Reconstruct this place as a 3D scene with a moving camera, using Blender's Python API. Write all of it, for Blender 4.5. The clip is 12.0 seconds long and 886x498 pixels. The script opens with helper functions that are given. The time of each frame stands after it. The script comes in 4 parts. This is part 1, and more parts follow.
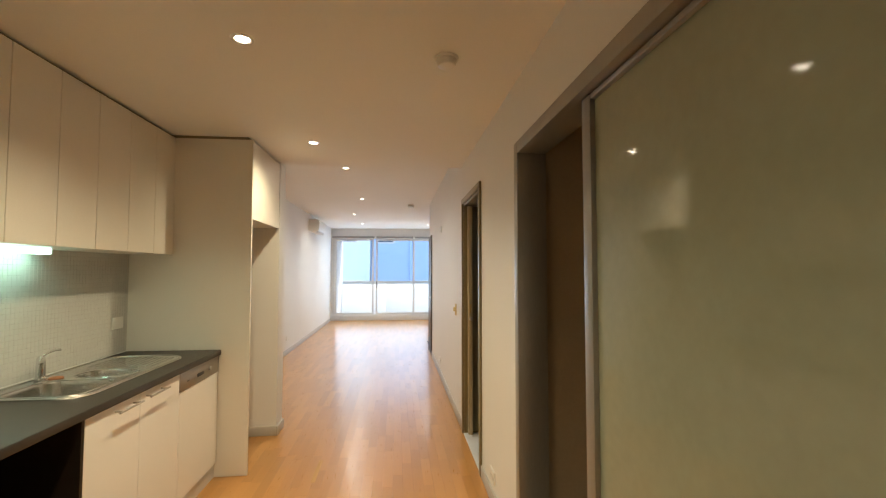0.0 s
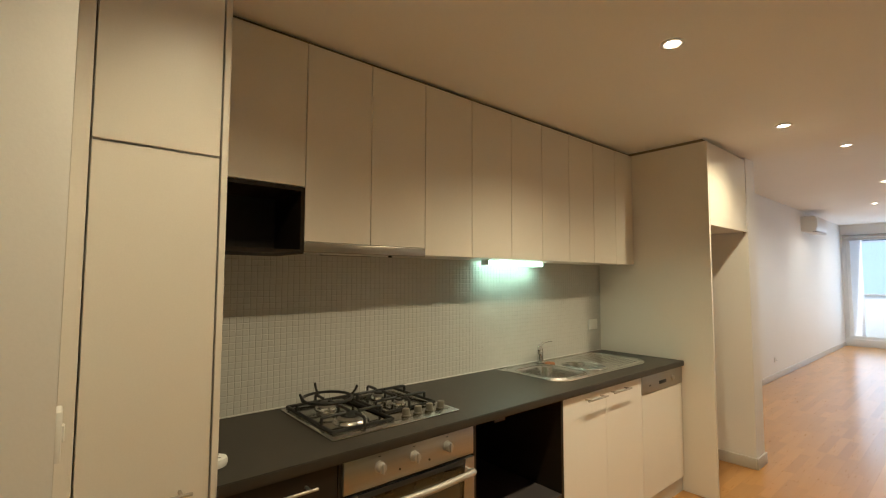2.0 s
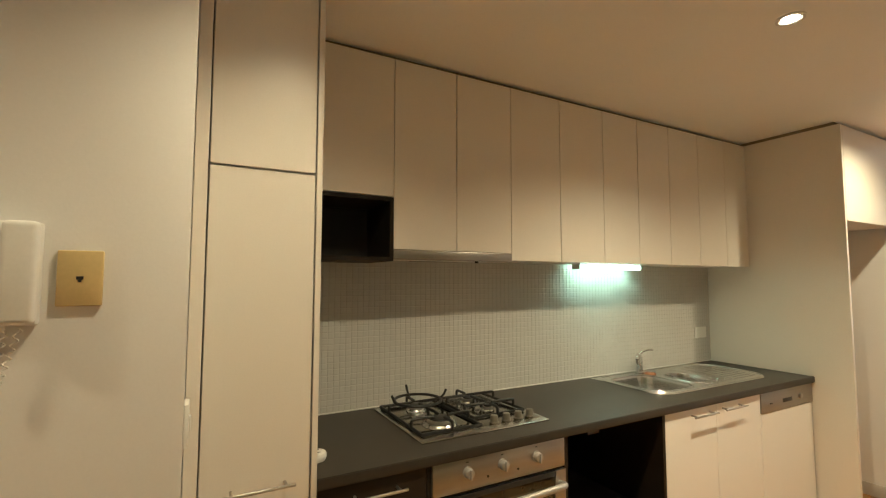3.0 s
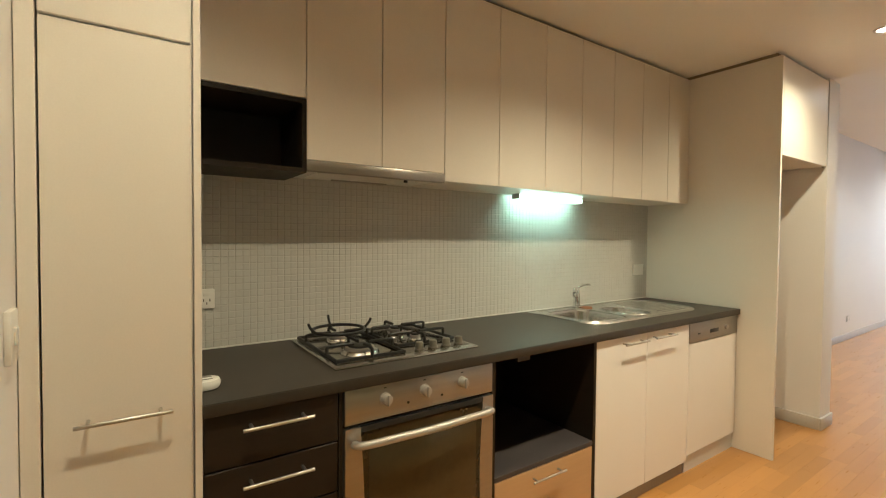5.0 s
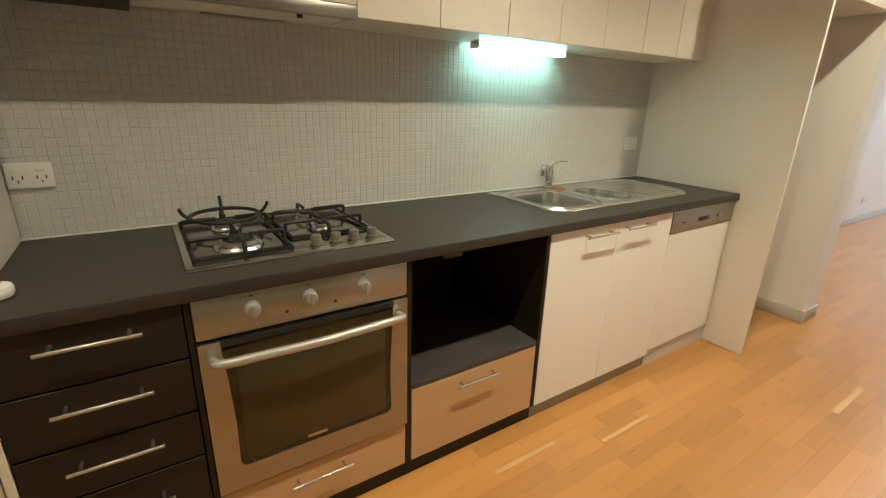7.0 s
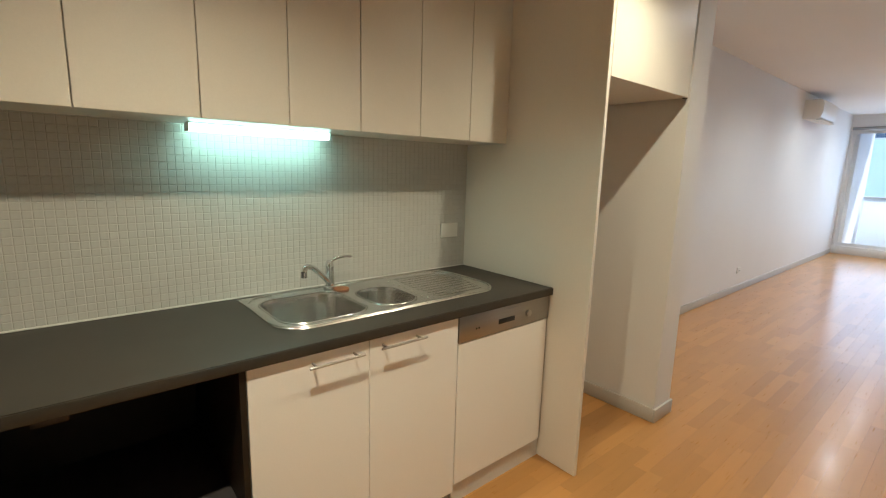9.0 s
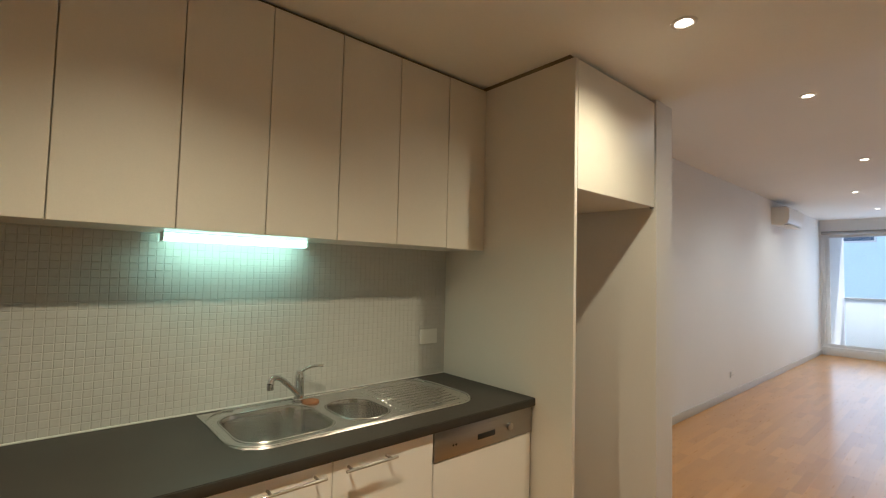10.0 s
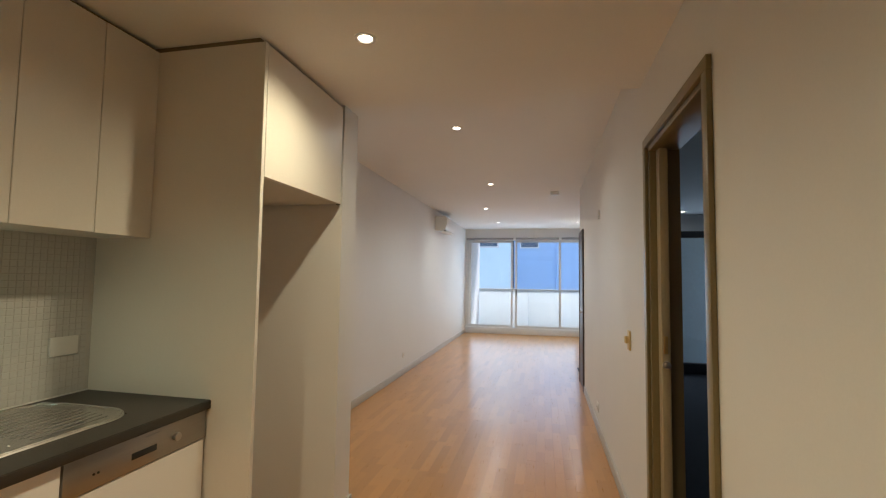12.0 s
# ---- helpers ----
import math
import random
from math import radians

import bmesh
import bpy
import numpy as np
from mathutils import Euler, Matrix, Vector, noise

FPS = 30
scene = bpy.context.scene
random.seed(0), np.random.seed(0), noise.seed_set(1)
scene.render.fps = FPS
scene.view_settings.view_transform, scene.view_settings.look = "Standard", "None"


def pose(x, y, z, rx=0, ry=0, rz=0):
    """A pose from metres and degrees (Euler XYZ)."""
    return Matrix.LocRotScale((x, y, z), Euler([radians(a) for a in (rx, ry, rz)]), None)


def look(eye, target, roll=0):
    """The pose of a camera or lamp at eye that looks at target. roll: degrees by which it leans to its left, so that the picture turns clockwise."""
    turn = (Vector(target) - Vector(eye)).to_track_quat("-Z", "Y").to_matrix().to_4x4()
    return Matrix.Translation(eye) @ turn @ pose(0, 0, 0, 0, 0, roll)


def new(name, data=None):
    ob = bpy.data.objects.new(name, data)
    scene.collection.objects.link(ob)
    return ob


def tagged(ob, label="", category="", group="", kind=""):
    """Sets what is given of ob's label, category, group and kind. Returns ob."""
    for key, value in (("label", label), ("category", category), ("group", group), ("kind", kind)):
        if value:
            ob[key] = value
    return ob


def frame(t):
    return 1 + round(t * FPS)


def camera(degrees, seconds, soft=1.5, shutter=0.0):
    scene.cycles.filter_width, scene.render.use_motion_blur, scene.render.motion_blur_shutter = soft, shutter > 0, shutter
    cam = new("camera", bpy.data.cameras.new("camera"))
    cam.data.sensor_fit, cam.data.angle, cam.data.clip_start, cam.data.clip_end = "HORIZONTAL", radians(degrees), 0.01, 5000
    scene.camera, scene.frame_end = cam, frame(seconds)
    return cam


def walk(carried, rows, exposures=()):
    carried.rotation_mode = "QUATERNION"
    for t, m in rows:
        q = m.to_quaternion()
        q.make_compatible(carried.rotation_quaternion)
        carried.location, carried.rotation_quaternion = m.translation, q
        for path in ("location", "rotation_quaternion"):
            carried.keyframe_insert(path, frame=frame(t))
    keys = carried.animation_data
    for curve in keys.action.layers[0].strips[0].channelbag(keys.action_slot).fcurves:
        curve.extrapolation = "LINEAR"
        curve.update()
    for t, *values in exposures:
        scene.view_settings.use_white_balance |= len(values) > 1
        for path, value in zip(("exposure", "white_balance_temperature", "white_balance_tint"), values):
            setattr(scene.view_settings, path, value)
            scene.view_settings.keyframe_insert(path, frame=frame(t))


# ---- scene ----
cam = camera(88.5, 12.0, 1.2)
PATH = [
    (0, (1.873, -0.306, 1.474), (2.076, 1.682, 1.567), 0.0),
    (0.5, (1.9, -0.298, 1.489), (1.399, 1.634, 1.608), 0.0),
    (1, (1.951, -0.274, 1.482), (1.03, 1.497, 1.613), -0.1),
    (1.5, (1.99, -0.252, 1.464), (0.727, 1.293, 1.599), -0.0),
    (2, (2.005, -0.254, 1.478), (0.481, 1.034, 1.605), 0.2),
    (2.5, (2.011, -0.253, 1.487), (0.306, 0.783, 1.624), 0.1),
    (2.7, (2.02, -0.248, 1.498), (0.269, 0.709, 1.63), 0.1),
    (4.3, (2.014, -0.115, 1.444), (0.303, 0.911, 1.576), 0.3),
    (4.5, (1.982, -0.089, 1.414), (0.298, 0.984, 1.529), 0.4),
    (5, (1.922, -0.039, 1.343), (0.273, 1.091, 1.289), 0.5),
    (5.5, (1.865, 0.021, 1.294), (0.25, 1.157, 0.971), 0.9),
    (6, (1.807, 0.09, 1.246), (0.206, 1.198, 0.788), 1.0),
    (6.5, (1.765, 0.221, 1.274), (0.179, 1.287, 0.684), 1.3),
    (6.7, (1.769, 0.316, 1.31), (0.181, 1.358, 0.682), 1.5),
    (8.3, (1.808, 1.029, 1.397), (0.278, 2.197, 0.853), 1.8),
    (8.5, (1.841, 1.134, 1.409), (0.324, 2.333, 0.898), 1.6),
    (9, (1.9, 1.373, 1.447), (0.392, 2.642, 1.103), 1.6),
    (9.5, (1.927, 1.446, 1.46), (0.41, 2.745, 1.359), 1.5),
    (10, (1.931, 1.432, 1.468), (0.421, 2.74, 1.569), 1.4),
    (10.5, (1.95, 1.45, 1.466), (0.459, 2.777, 1.583), 1.5),
    (11, (2.023, 1.469, 1.446), (0.69, 2.955, 1.568), 1.3),
    (11.5, (2.052, 1.465, 1.44), (1.106, 3.223, 1.562), 1.2),
    (12, (1.985, 1.459, 1.429), (1.552, 3.408, 1.553), 0.8),
]
walk(cam, [(t, look(eye, target, roll)) for t, eye, target, roll in PATH],
     exposures=((0, 1.72, 6350, 10), (1.5, 1.52, 6300, 10), (2.5, 1.76, 6350, 10), (6.5, 1.95, 5800, 10), (8.5, 1.72, 5650, 10), (10.0, 1.3, 5850, 10), (12.0, 1.16, 6050, 10)))

# ---------------------------------------------------------------- light
sun_data = bpy.data.lights.new("sun", "SUN")
sun_data.energy, sun_data.angle, sun_data.color = 4.5, radians(0.6), (1.0, 0.96, 0.9)
sun = new("sun", sun_data)
sun.matrix_world = look((9, 40, 50), (1, 14, 0))
world = bpy.data.worlds.new("sky")
scene.world = world
world.use_nodes = True
sky = world.node_tree.nodes.new("ShaderNodeTexSky")
sky.sky_type, sky.sun_disc = "NISHITA", False
sky.sun_elevation, sky.sun_rotation = radians(61), radians(17)
world.node_tree.links.new(sky.outputs[0], world.node_tree.nodes["Background"].inputs[0])
world.node_tree.nodes["Background"].inputs[1].default_value = 0.18

WARM = (1.0, 0.838, 0.525)
KITCHEN_W, LIVING_W = 50.0, 27.0
FLUORO_W, WINDOW_W = 0.15, 9.5


def spot(x, y, z, watts, cone=144, colour=WARM):
    data = bpy.data.lights.new("downlight_beam", "SPOT")
    data.energy, data.color, data.spot_size, data.spot_blend, data.shadow_soft_size = watts, colour, radians(cone), 1.0, 0.02
    ob = new("downlight_beam", data)
    ob.matrix_world = pose(x, y, z)
    return ob


def area(name, m, w, h, watts, colour):
    data = bpy.data.lights.new(name, "AREA")
    data.shape, data.size, data.size_y, data.energy, data.color = "RECTANGLE", w, h, watts, colour
    ob = new(name, data)
    ob.matrix_world = m
    return ob


# skylight in the two window openings, and the tube under the wall cabinets
area("window_skylight", look((1.45, 13.17, 1.35), (1.45, 0, 3.0)), 2.6, 2.1, WINDOW_W, (0.6, 0.78, 1.0))
area("bedroom_skylight", look((4.2, 9.1, 1.3), (4.2, 0, 1.0)), 2.0, 1.9, 3, (0.62, 0.8, 1.0))
area("tube_light", look((0.05, 2.0, 1.554), (0.25, 2.0, 0)), 0.52, 0.055, FLUORO_W, (0.6, 1.0, 0.82))

# ---------------------------------------------------------------- materials


def material(name, colour, rough=0.5, metal=0.0, vary=0.08, scale=4.0, grain=60.0, stretch=(1, 1, 1), bump=0.03, coat=0.0, random=0.0, island=0.0, spec=0.5, fineness=1.0):
    """A surface with broad blotches, fine grain and relief; random and island shift its tone piece by piece."""
    m = bpy.data.materials.new(name)
    m.use_nodes = True
    nt = m.node_tree
    n, ln = nt.nodes, nt.links.new
    b = n["Principled BSDF"]
    geo = n.new("ShaderNodeNewGeometry")
    mp = n.new("ShaderNodeMapping")
    mp.inputs["Scale"].default_value = stretch
    ln(geo.outputs["Position"], mp.inputs["Vector"])
    big, fine = n.new("ShaderNodeTexNoise"), n.new("ShaderNodeTexNoise")
    big.inputs["Scale"].default_value, fine.inputs["Scale"].default_value = scale, grain
    big.inputs["Detail"].default_value = fine.inputs["Detail"].default_value = 4
    for q in (big, fine):
        ln(mp.outputs[0], q.inputs["Vector"])
    add = n.new("ShaderNodeMath")
    add.operation = "ADD"
    weigh = n.new("ShaderNodeMath")
    weigh.operation = "MULTIPLY_ADD"
    weigh.inputs[1].default_value, weigh.inputs[2].default_value = fineness, 0.5 * (1 - fineness)
    ln(fine.outputs["Fac"], weigh.inputs[0])
    ln(big.outputs["Fac"], add.inputs[0]), ln(weigh.outputs[0], add.inputs[1])
    last = add.outputs[0]
    for amount, node, out in ((random, "ShaderNodeObjectInfo", "Random"), (island, "ShaderNodeNewGeometry", "Random Per Island")):
        if amount:
            src, mul = n.new(node), n.new("ShaderNodeMath")
            mul.operation = "MULTIPLY_ADD"
            mul.inputs[1].default_value = amount
            ln(src.outputs[out], mul.inputs[0]), ln(last, mul.inputs[2])
            last = mul.outputs[0]
    rng = n.new("ShaderNodeMapRange")
    top = 1.35 + random + island
    rng.inputs["From Min"].default_value, rng.inputs["From Max"].default_value = 0.65, top
    rng.inputs["To Min"].default_value, rng.inputs["To Max"].default_value = 1 - vary, 1 + vary
    ln(last, rng.inputs["Value"])
    hsv = n.new("ShaderNodeHueSaturation")
    hsv.inputs["Color"].default_value = (*colour, 1)
    ln(rng.outputs[0], hsv.inputs["Value"])
    ln(hsv.outputs[0], b.inputs["Base Color"])
    rr = n.new("ShaderNodeMapRange")
    rr.inputs["To Min"].default_value, rr.inputs["To Max"].default_value = rough * 0.85, min(1, rough * 1.15)
    ln(fine.outputs["Fac"], rr.inputs["Value"]), ln(rr.outputs[0], b.inputs["Roughness"])
    b.inputs["Metallic"].default_value = metal
    b.inputs["Coat Weight"].default_value = coat
    b.inputs["Coat Roughness"].default_value = 0.15
    b.inputs["Specular IOR Level"].default_value = spec
    if bump:
        bp = n.new("ShaderNodeBump")
        bp.inputs["Strength"].default_value, bp.inputs["Distance"].default_value = bump, 0.004
        ln(fine.outputs["Fac"], bp.inputs["Height"]), ln(bp.outputs[0], b.inputs["Normal"])
    return m


def glow(name, colour, strength):
    m = material(name, (0.8, 0.8, 0.8), 0.4, bump=0)
    b = m.node_tree.nodes["Principled BSDF"]
    b.inputs["Emission Color"].default_value, b.inputs["Emission Strength"].default_value = (*colour, 1), strength
    return m


def glass(name, colour=(1, 1, 1), rough=0.0):
    m = bpy.data.materials.new(name)
    m.use_nodes = True
    b = m.node_tree.nodes["Principled BSDF"]
    b.inputs["Base Color"].default_value = (*colour, 1)
    b.inputs["Roughness"].default_value = rough
    b.inputs["Transmission Weight"].default_value = 1
    b.inputs["IOR"].default_value = 1.45
    return m


PAINT = material("white_wall_paint", (0.78, 0.77, 0.75), 0.62, vary=0.02, scale=1.5, grain=160, bump=0.05)
CEIL = material("white_ceiling_paint", (0.84, 0.83, 0.8), 0.8, vary=0.02, scale=1.2, grain=140, bump=0.04)
TRIM = material("white_gloss_trim", (0.66, 0.65, 0.62), 0.4, vary=0.03, scale=6, grain=90, bump=0.02)
SKIRT = material("grey_satin_skirting_paint", (0.5, 0.475, 0.435), 0.4, vary=0.04, scale=6, grain=90, bump=0.02)
LAM = material("white_laminate", (0.76, 0.72, 0.65), 0.36, vary=0.025, scale=2, grain=220, bump=0.03)
LAMG = material("white_base_laminate", (0.88, 0.865, 0.84), 0.34, vary=0.025, scale=2, grain=220, bump=0.03)
DARK = material("charcoal_laminate", (0.021, 0.0155, 0.011), 0.45, vary=0.16, scale=5, grain=130, stretch=(1, 1, 8), bump=0.05, spec=0.25)
INNER = material("black_carcass", (0.018, 0.016, 0.015), 0.5, vary=0.2, scale=6, grain=120)
SHELF = material("dark_shelf_laminate", (0.05, 0.043, 0.045), 0.5, vary=0.2, scale=6, grain=120)
BENCH = material("dark_grey_worktop", (0.042, 0.036, 0.029), 0.42, vary=0.16, scale=9, grain=420, bump=0.08, spec=0.3)
MAPLE = material("maple_laminate", (0.56, 0.36, 0.19), 0.42, vary=0.05, scale=3, grain=40, stretch=(6, 0.6, 14), bump=0.03)
STEEL = material("brushed_steel", (0.37, 0.35, 0.32), 0.34, 0.9, vary=0.06, scale=5, grain=90, stretch=(6, 0.5, 14), bump=0.04)
BOWL = material("satin_sink_steel", (0.62, 0.62, 0.6), 0.24, 1.0, vary=0.06, scale=7, grain=150, bump=0.006)
SATIN = material("satin_grey_metal", (0.46, 0.445, 0.42), 0.45, 0.6, vary=0.03, grain=150, bump=0)
CHROME = material("chrome", (0.75, 0.75, 0.75), 0.1, 1.0, vary=0.03, bump=0)
HOBSTEEL = material("polished_hob_steel", (0.34, 0.325, 0.29), 0.16, 1.0, vary=0.08, scale=6, grain=120, bump=0.004)
KNOB = material("pewter_knob", (0.17, 0.155, 0.125), 0.42, 0.3, vary=0.05, grain=150, bump=0)
NICKEL = material("satin_nickel", (0.5, 0.475, 0.44), 0.36, 1.0, vary=0.03, grain=150, bump=0)
IRON = material("black_enamelled_iron", (0.010, 0.0095, 0.009), 0.5, vary=0.2, scale=20, grain=200, bump=0.15)
OVENGLASS = material("smoked_oven_glass", (0.024, 0.02, 0.01), 0.1, vary=0.25, scale=3, grain=40, bump=0.0)
OVENPANE = material("brown_inner_oven_glass", (0.05, 0.038, 0.018), 0.12, vary=0.12, scale=3, grain=40, bump=0.0)
BLACK = material("black_plastic", (0.015, 0.015, 0.015), 0.4, vary=0.1)
PLASTIC = material("white_plastic", (0.76, 0.75, 0.71), 0.35, vary=0.03, grain=120, bump=0.01)
AGED = material("yellowed_plastic", (0.62, 0.47, 0.22), 0.4, vary=0.05, grain=120, bump=0.01)
GROUT = material("grey_grout", (0.53, 0.515, 0.48), 0.85, vary=0.1, scale=12, grain=300, bump=0.1)
TILE = material("glazed_white_mosaic", (0.57, 0.565, 0.54), 0.16, vary=0.05, scale=9, grain=45, bump=0.05, random=0.25, island=0.25)
ALU = material("grey_aluminium", (0.32, 0.315, 0.3), 0.38, 0.5, vary=0.08, grain=110, stretch=(1, 1, 0.2), bump=0.02)
WINALU = material("silver_window_frame", (0.7, 0.71, 0.72), 0.4, 0.2, vary=0.06, grain=110, bump=0.02)
DARKALU = material("dark_window_frame", (0.045, 0.045, 0.05), 0.4, 0.3, vary=0.1)
FROST = material("grey_green_glass_panel", (0.3, 0.33, 0.255), 0.06, vary=0.05, scale=1.5, grain=30, bump=0.0)
LEAF = material("beige_door_paint", (0.46, 0.38, 0.24), 0.4, vary=0.05, scale=3, grain=120, bump=0.02)
OLIVE = material("olive_door_paint", (0.22, 0.175, 0.085), 0.35, vary=0.06, scale=3, grain=120, bump=0)
BROWN = material("brown_inner_board", (0.42, 0.34, 0.24), 0.6, vary=0.06)
CARPET = material("charcoal_carpet", (0.04, 0.04, 0.045), 0.95, vary=0.3, scale=30, grain=500, bump=0.5)
WOOD = material("oak_strip_floor", (0.48, 0.235, 0.065), 0.29, vary=0.27, scale=2.6, grain=14, stretch=(9, 0.5, 1), bump=0, coat=0.25, random=1.5, island=1.5, fineness=0.55)
# dark brown stands in for the shade between cabinet tops and ceiling
GAP = material("painted_gap_shade", (0.2, 0.16, 0.1), 0.7, vary=0.1)
PALE_STRIP = material("pale_floor_strip", (0.62, 0.39, 0.17), 0.26, vary=0.1, scale=3, grain=14, stretch=(9, 0.6, 1), bump=0.008, coat=0.2)
SUB = material("dark_subfloor", (0.12, 0.07, 0.03), 0.8, vary=0.2)
WENGE = material("dark_brown_door", (0.07, 0.05, 0.035), 0.45, vary=0.12, scale=4, grain=60, stretch=(1, 6, 0.6), bump=0.02)
BRASS = material("brass", (0.6, 0.42, 0.18), 0.35, 1.0, vary=0.08)
CLAY = material("brown_soap_pad", (0.3, 0.12, 0.05), 0.8, vary=0.2, grain=90, bump=0.2)
PANE = glass("window_glass")
BALUS = material("white_balcony_panel", (0.8, 0.82, 0.82), 0.3, vary=0.04, scale=1.5)
bsdf = BALUS.node_tree.nodes["Principled BSDF"]
thin, blend = BALUS.node_tree.nodes.new("ShaderNodeBsdfTranslucent"), BALUS.node_tree.nodes.new("ShaderNodeMixShader")
thin.inputs["Color"].default_value, blend.inputs[0].default_value = (0.85, 0.88, 0.88, 1), 0.6
BALUS.node_tree.links.new(bsdf.outputs[0], blend.inputs[1]), BALUS.node_tree.links.new(thin.outputs[0], blend.inputs[2])
BALUS.node_tree.links.new(blend.outputs[0], BALUS.node_tree.nodes["Material Output"].inputs["Surface"])
RENDER_BLUE = material("blue_rendered_wall", (0.4, 0.57, 0.82), 0.8, vary=0.05, scale=0.8, grain=20, bump=0.05)
RENDER_PALE = material("pale_blue_rendered_wall", (0.74, 0.87, 0.9), 0.8, vary=0.05, scale=0.8, grain=20, bump=0.05)
RENDER_WHITE = material("white_rendered_wall", (0.8, 0.8, 0.8), 0.8, vary=0.04)
FARGLASS = material("dark_far_glass", (0.05, 0.08, 0.14), 0.15, vary=0.1)
PAVE = material("grey_paving", (0.2, 0.2, 0.19), 0.85, vary=0.2, scale=2)
LAMPFACE = glow("lamp_face", (1.0, 0.86, 0.66), 8)
TUBE = glow("fluorescent_diffuser", (0.56, 1.0, 0.76), 3.2)

# ---------------------------------------------------------------- builders


def bm_box(bm, x0, x1, y0, y1, z0, z1, bevel=0.0, seg=2):
    made = bmesh.ops.create_cube(bm, size=1, matrix=Matrix.Translation(((x0 + x1) / 2, (y0 + y1) / 2, (z0 + z1) / 2)) @ Matrix.Diagonal((x1 - x0, y1 - y0, z1 - z0, 1)))
    if bevel:
        edges = list({e for v in made["verts"] for e in v.link_edges})
        bmesh.ops.bevel(bm, geom=edges, offset=bevel, segments=seg, affect="EDGES", profile=0.5)
    return bm


def box(x0, x1, y0, y1, z0, z1, bevel=0.0, seg=2):
    return bm_box(bmesh.new(), x0, x1, y0, y1, z0, z1, bevel, seg)


def boxes(*rows, bevel=0.0):
    bm = bmesh.new()
    for r in rows:
        bm_box(bm, *r, bevel=bevel)
    return bm


def cyl(x, y, z, r, h, axis="z", r2=None, seg=28, bevel=0.0, bm=None):
    """A cylinder or cone that starts at (x, y, z) and goes h along the axis."""
    bm = bm or bmesh.new()
    turn = {"z": Matrix(), "x": Matrix.Rotation(radians(90), 4, "Y"), "y": Matrix.Rotation(radians(-90), 4, "X")}[axis]
    m = Matrix.Translation((x, y, z)) @ turn @ Matrix.Translation((0, 0, h / 2))
    made = bmesh.ops.create_cone(bm, cap_ends=True, segments=seg, radius1=r, radius2=r if r2 is None else r2, depth=h, matrix=m)
    if bevel:
        edges = [e for e in {e for v in made["verts"] for e in v.link_edges} if any(len(f.verts) > 4 for f in e.link_faces)]
        bmesh.ops.bevel(bm, geom=edges, offset=bevel, segments=2, affect="EDGES", profile=0.5)
    return bm


def tube(points, r, seg=10, bm=None):
    """A round bar along a line of points."""
    bm = bm or bmesh.new()
    pts = [Vector(p) for p in points]
    rings, up = [], None
    for i, p in enumerate(pts):
        d = (pts[min(i + 1, len(pts) - 1)] - pts[max(i - 1, 0)]).normalized()
        if up is None:
            up = d.orthogonal().normalized()
        up = (up - d * up.dot(d)).normalized()
        side = d.cross(up)
        rings.append([bm.verts.new(p + r * (math.cos(a) * up + math.sin(a) * side)) for a in (2 * math.pi * k / seg for k in range(seg))])
    for a, b in zip(rings, rings[1:]):
        for k in range(seg):
            bm.faces.new((a[k], a[(k + 1) % seg], b[(k + 1) % seg], b[k]))
    bm.faces.new(rings[0][::-1]), bm.faces.new(rings[-1])
    return bm


def curve_points(pts, n=8):
    """Points smoothed along a Catmull-Rom line."""
    p = [Vector(q) for q in pts]
    p = [2 * p[0] - p[1], *p, 2 * p[-1] - p[-2]]
    out = []
    for a, b, c, d in zip(p, p[1:], p[2:], p[3:]):
        for k in range(n):
            t = k / n
            out.append(0.5 * ((2 * b) + (c - a) * t + (2 * a - 5 * b + 4 * c - d) * t * t + (3 * b - a - 3 * c + d) * t ** 3))
    return out + [p[-2]]


def round_rect(x0, x1, y0, y1, r, n=7):
    """Corner points of a rectangle with round corners, counter-clockwise."""
    out = []
    for cx, cy, a0 in ((x1 - r, y1 - r, 0), (x0 + r, y1 - r, 90), (x0 + r, y0 + r, 180), (x1 - r, y0 + r, 270)):
        for k in range(n + 1):
            a = radians(a0 + 90 * k / n)
            out.append((cx + r * math.cos(a), cy + r * math.sin(a)))
    return out


def to_mesh(name, bm, mat, smooth=None):
    bmesh.ops.recalc_face_normals(bm, faces=bm.faces)
    me = bpy.data.meshes.new(name)
    bm.to_mesh(me)
    bm.free()
    me.materials.append(mat)
    if smooth is not False:
        me.shade_smooth()
        me.set_sharp_from_angle(angle=radians(35))
    return me


def thing(name, base, label, category, group=""):
    ob = new(name)
    ob.location = base
    ob.empty_display_size = 0.1
    return tagged(ob, label, category, group)


def part(name, bm, mat, parent, label=""):
    """One mesh, given in the room's metres, under a thing or a part."""
    ob = new(name, to_mesh(name, bm, mat))
    ob.parent = parent
    if parent.parent is None and parent.type == "EMPTY":
        ob.location = -parent.location
    return tagged(ob, label)


def solid(name, bm, mat, label, category, kind=""):
    return tagged(new(name, to_mesh(name, bm, mat)), label, category, kind=kind)


def structure(name, bm, mat, label, category):
    return solid(name, bm, mat, label, category, "structure")


def bar_handle(parent, y0, y1, z, x, out=0.035):
    """A straight bar handle on two posts, lying along y on a front at x."""
    bm = cyl(x + out, y0, z, 0.0048, y1 - y0, "y", seg=14, bevel=0.001)
    for y in (y0 + 0.025, y1 - 0.025):
        cyl(x - 0.002, y, z, 0.0045, out + 0.002, "x", seg=12, bm=bm)
    return part("handle", bm, NICKEL, parent, "satin nickel bar handle on two posts")


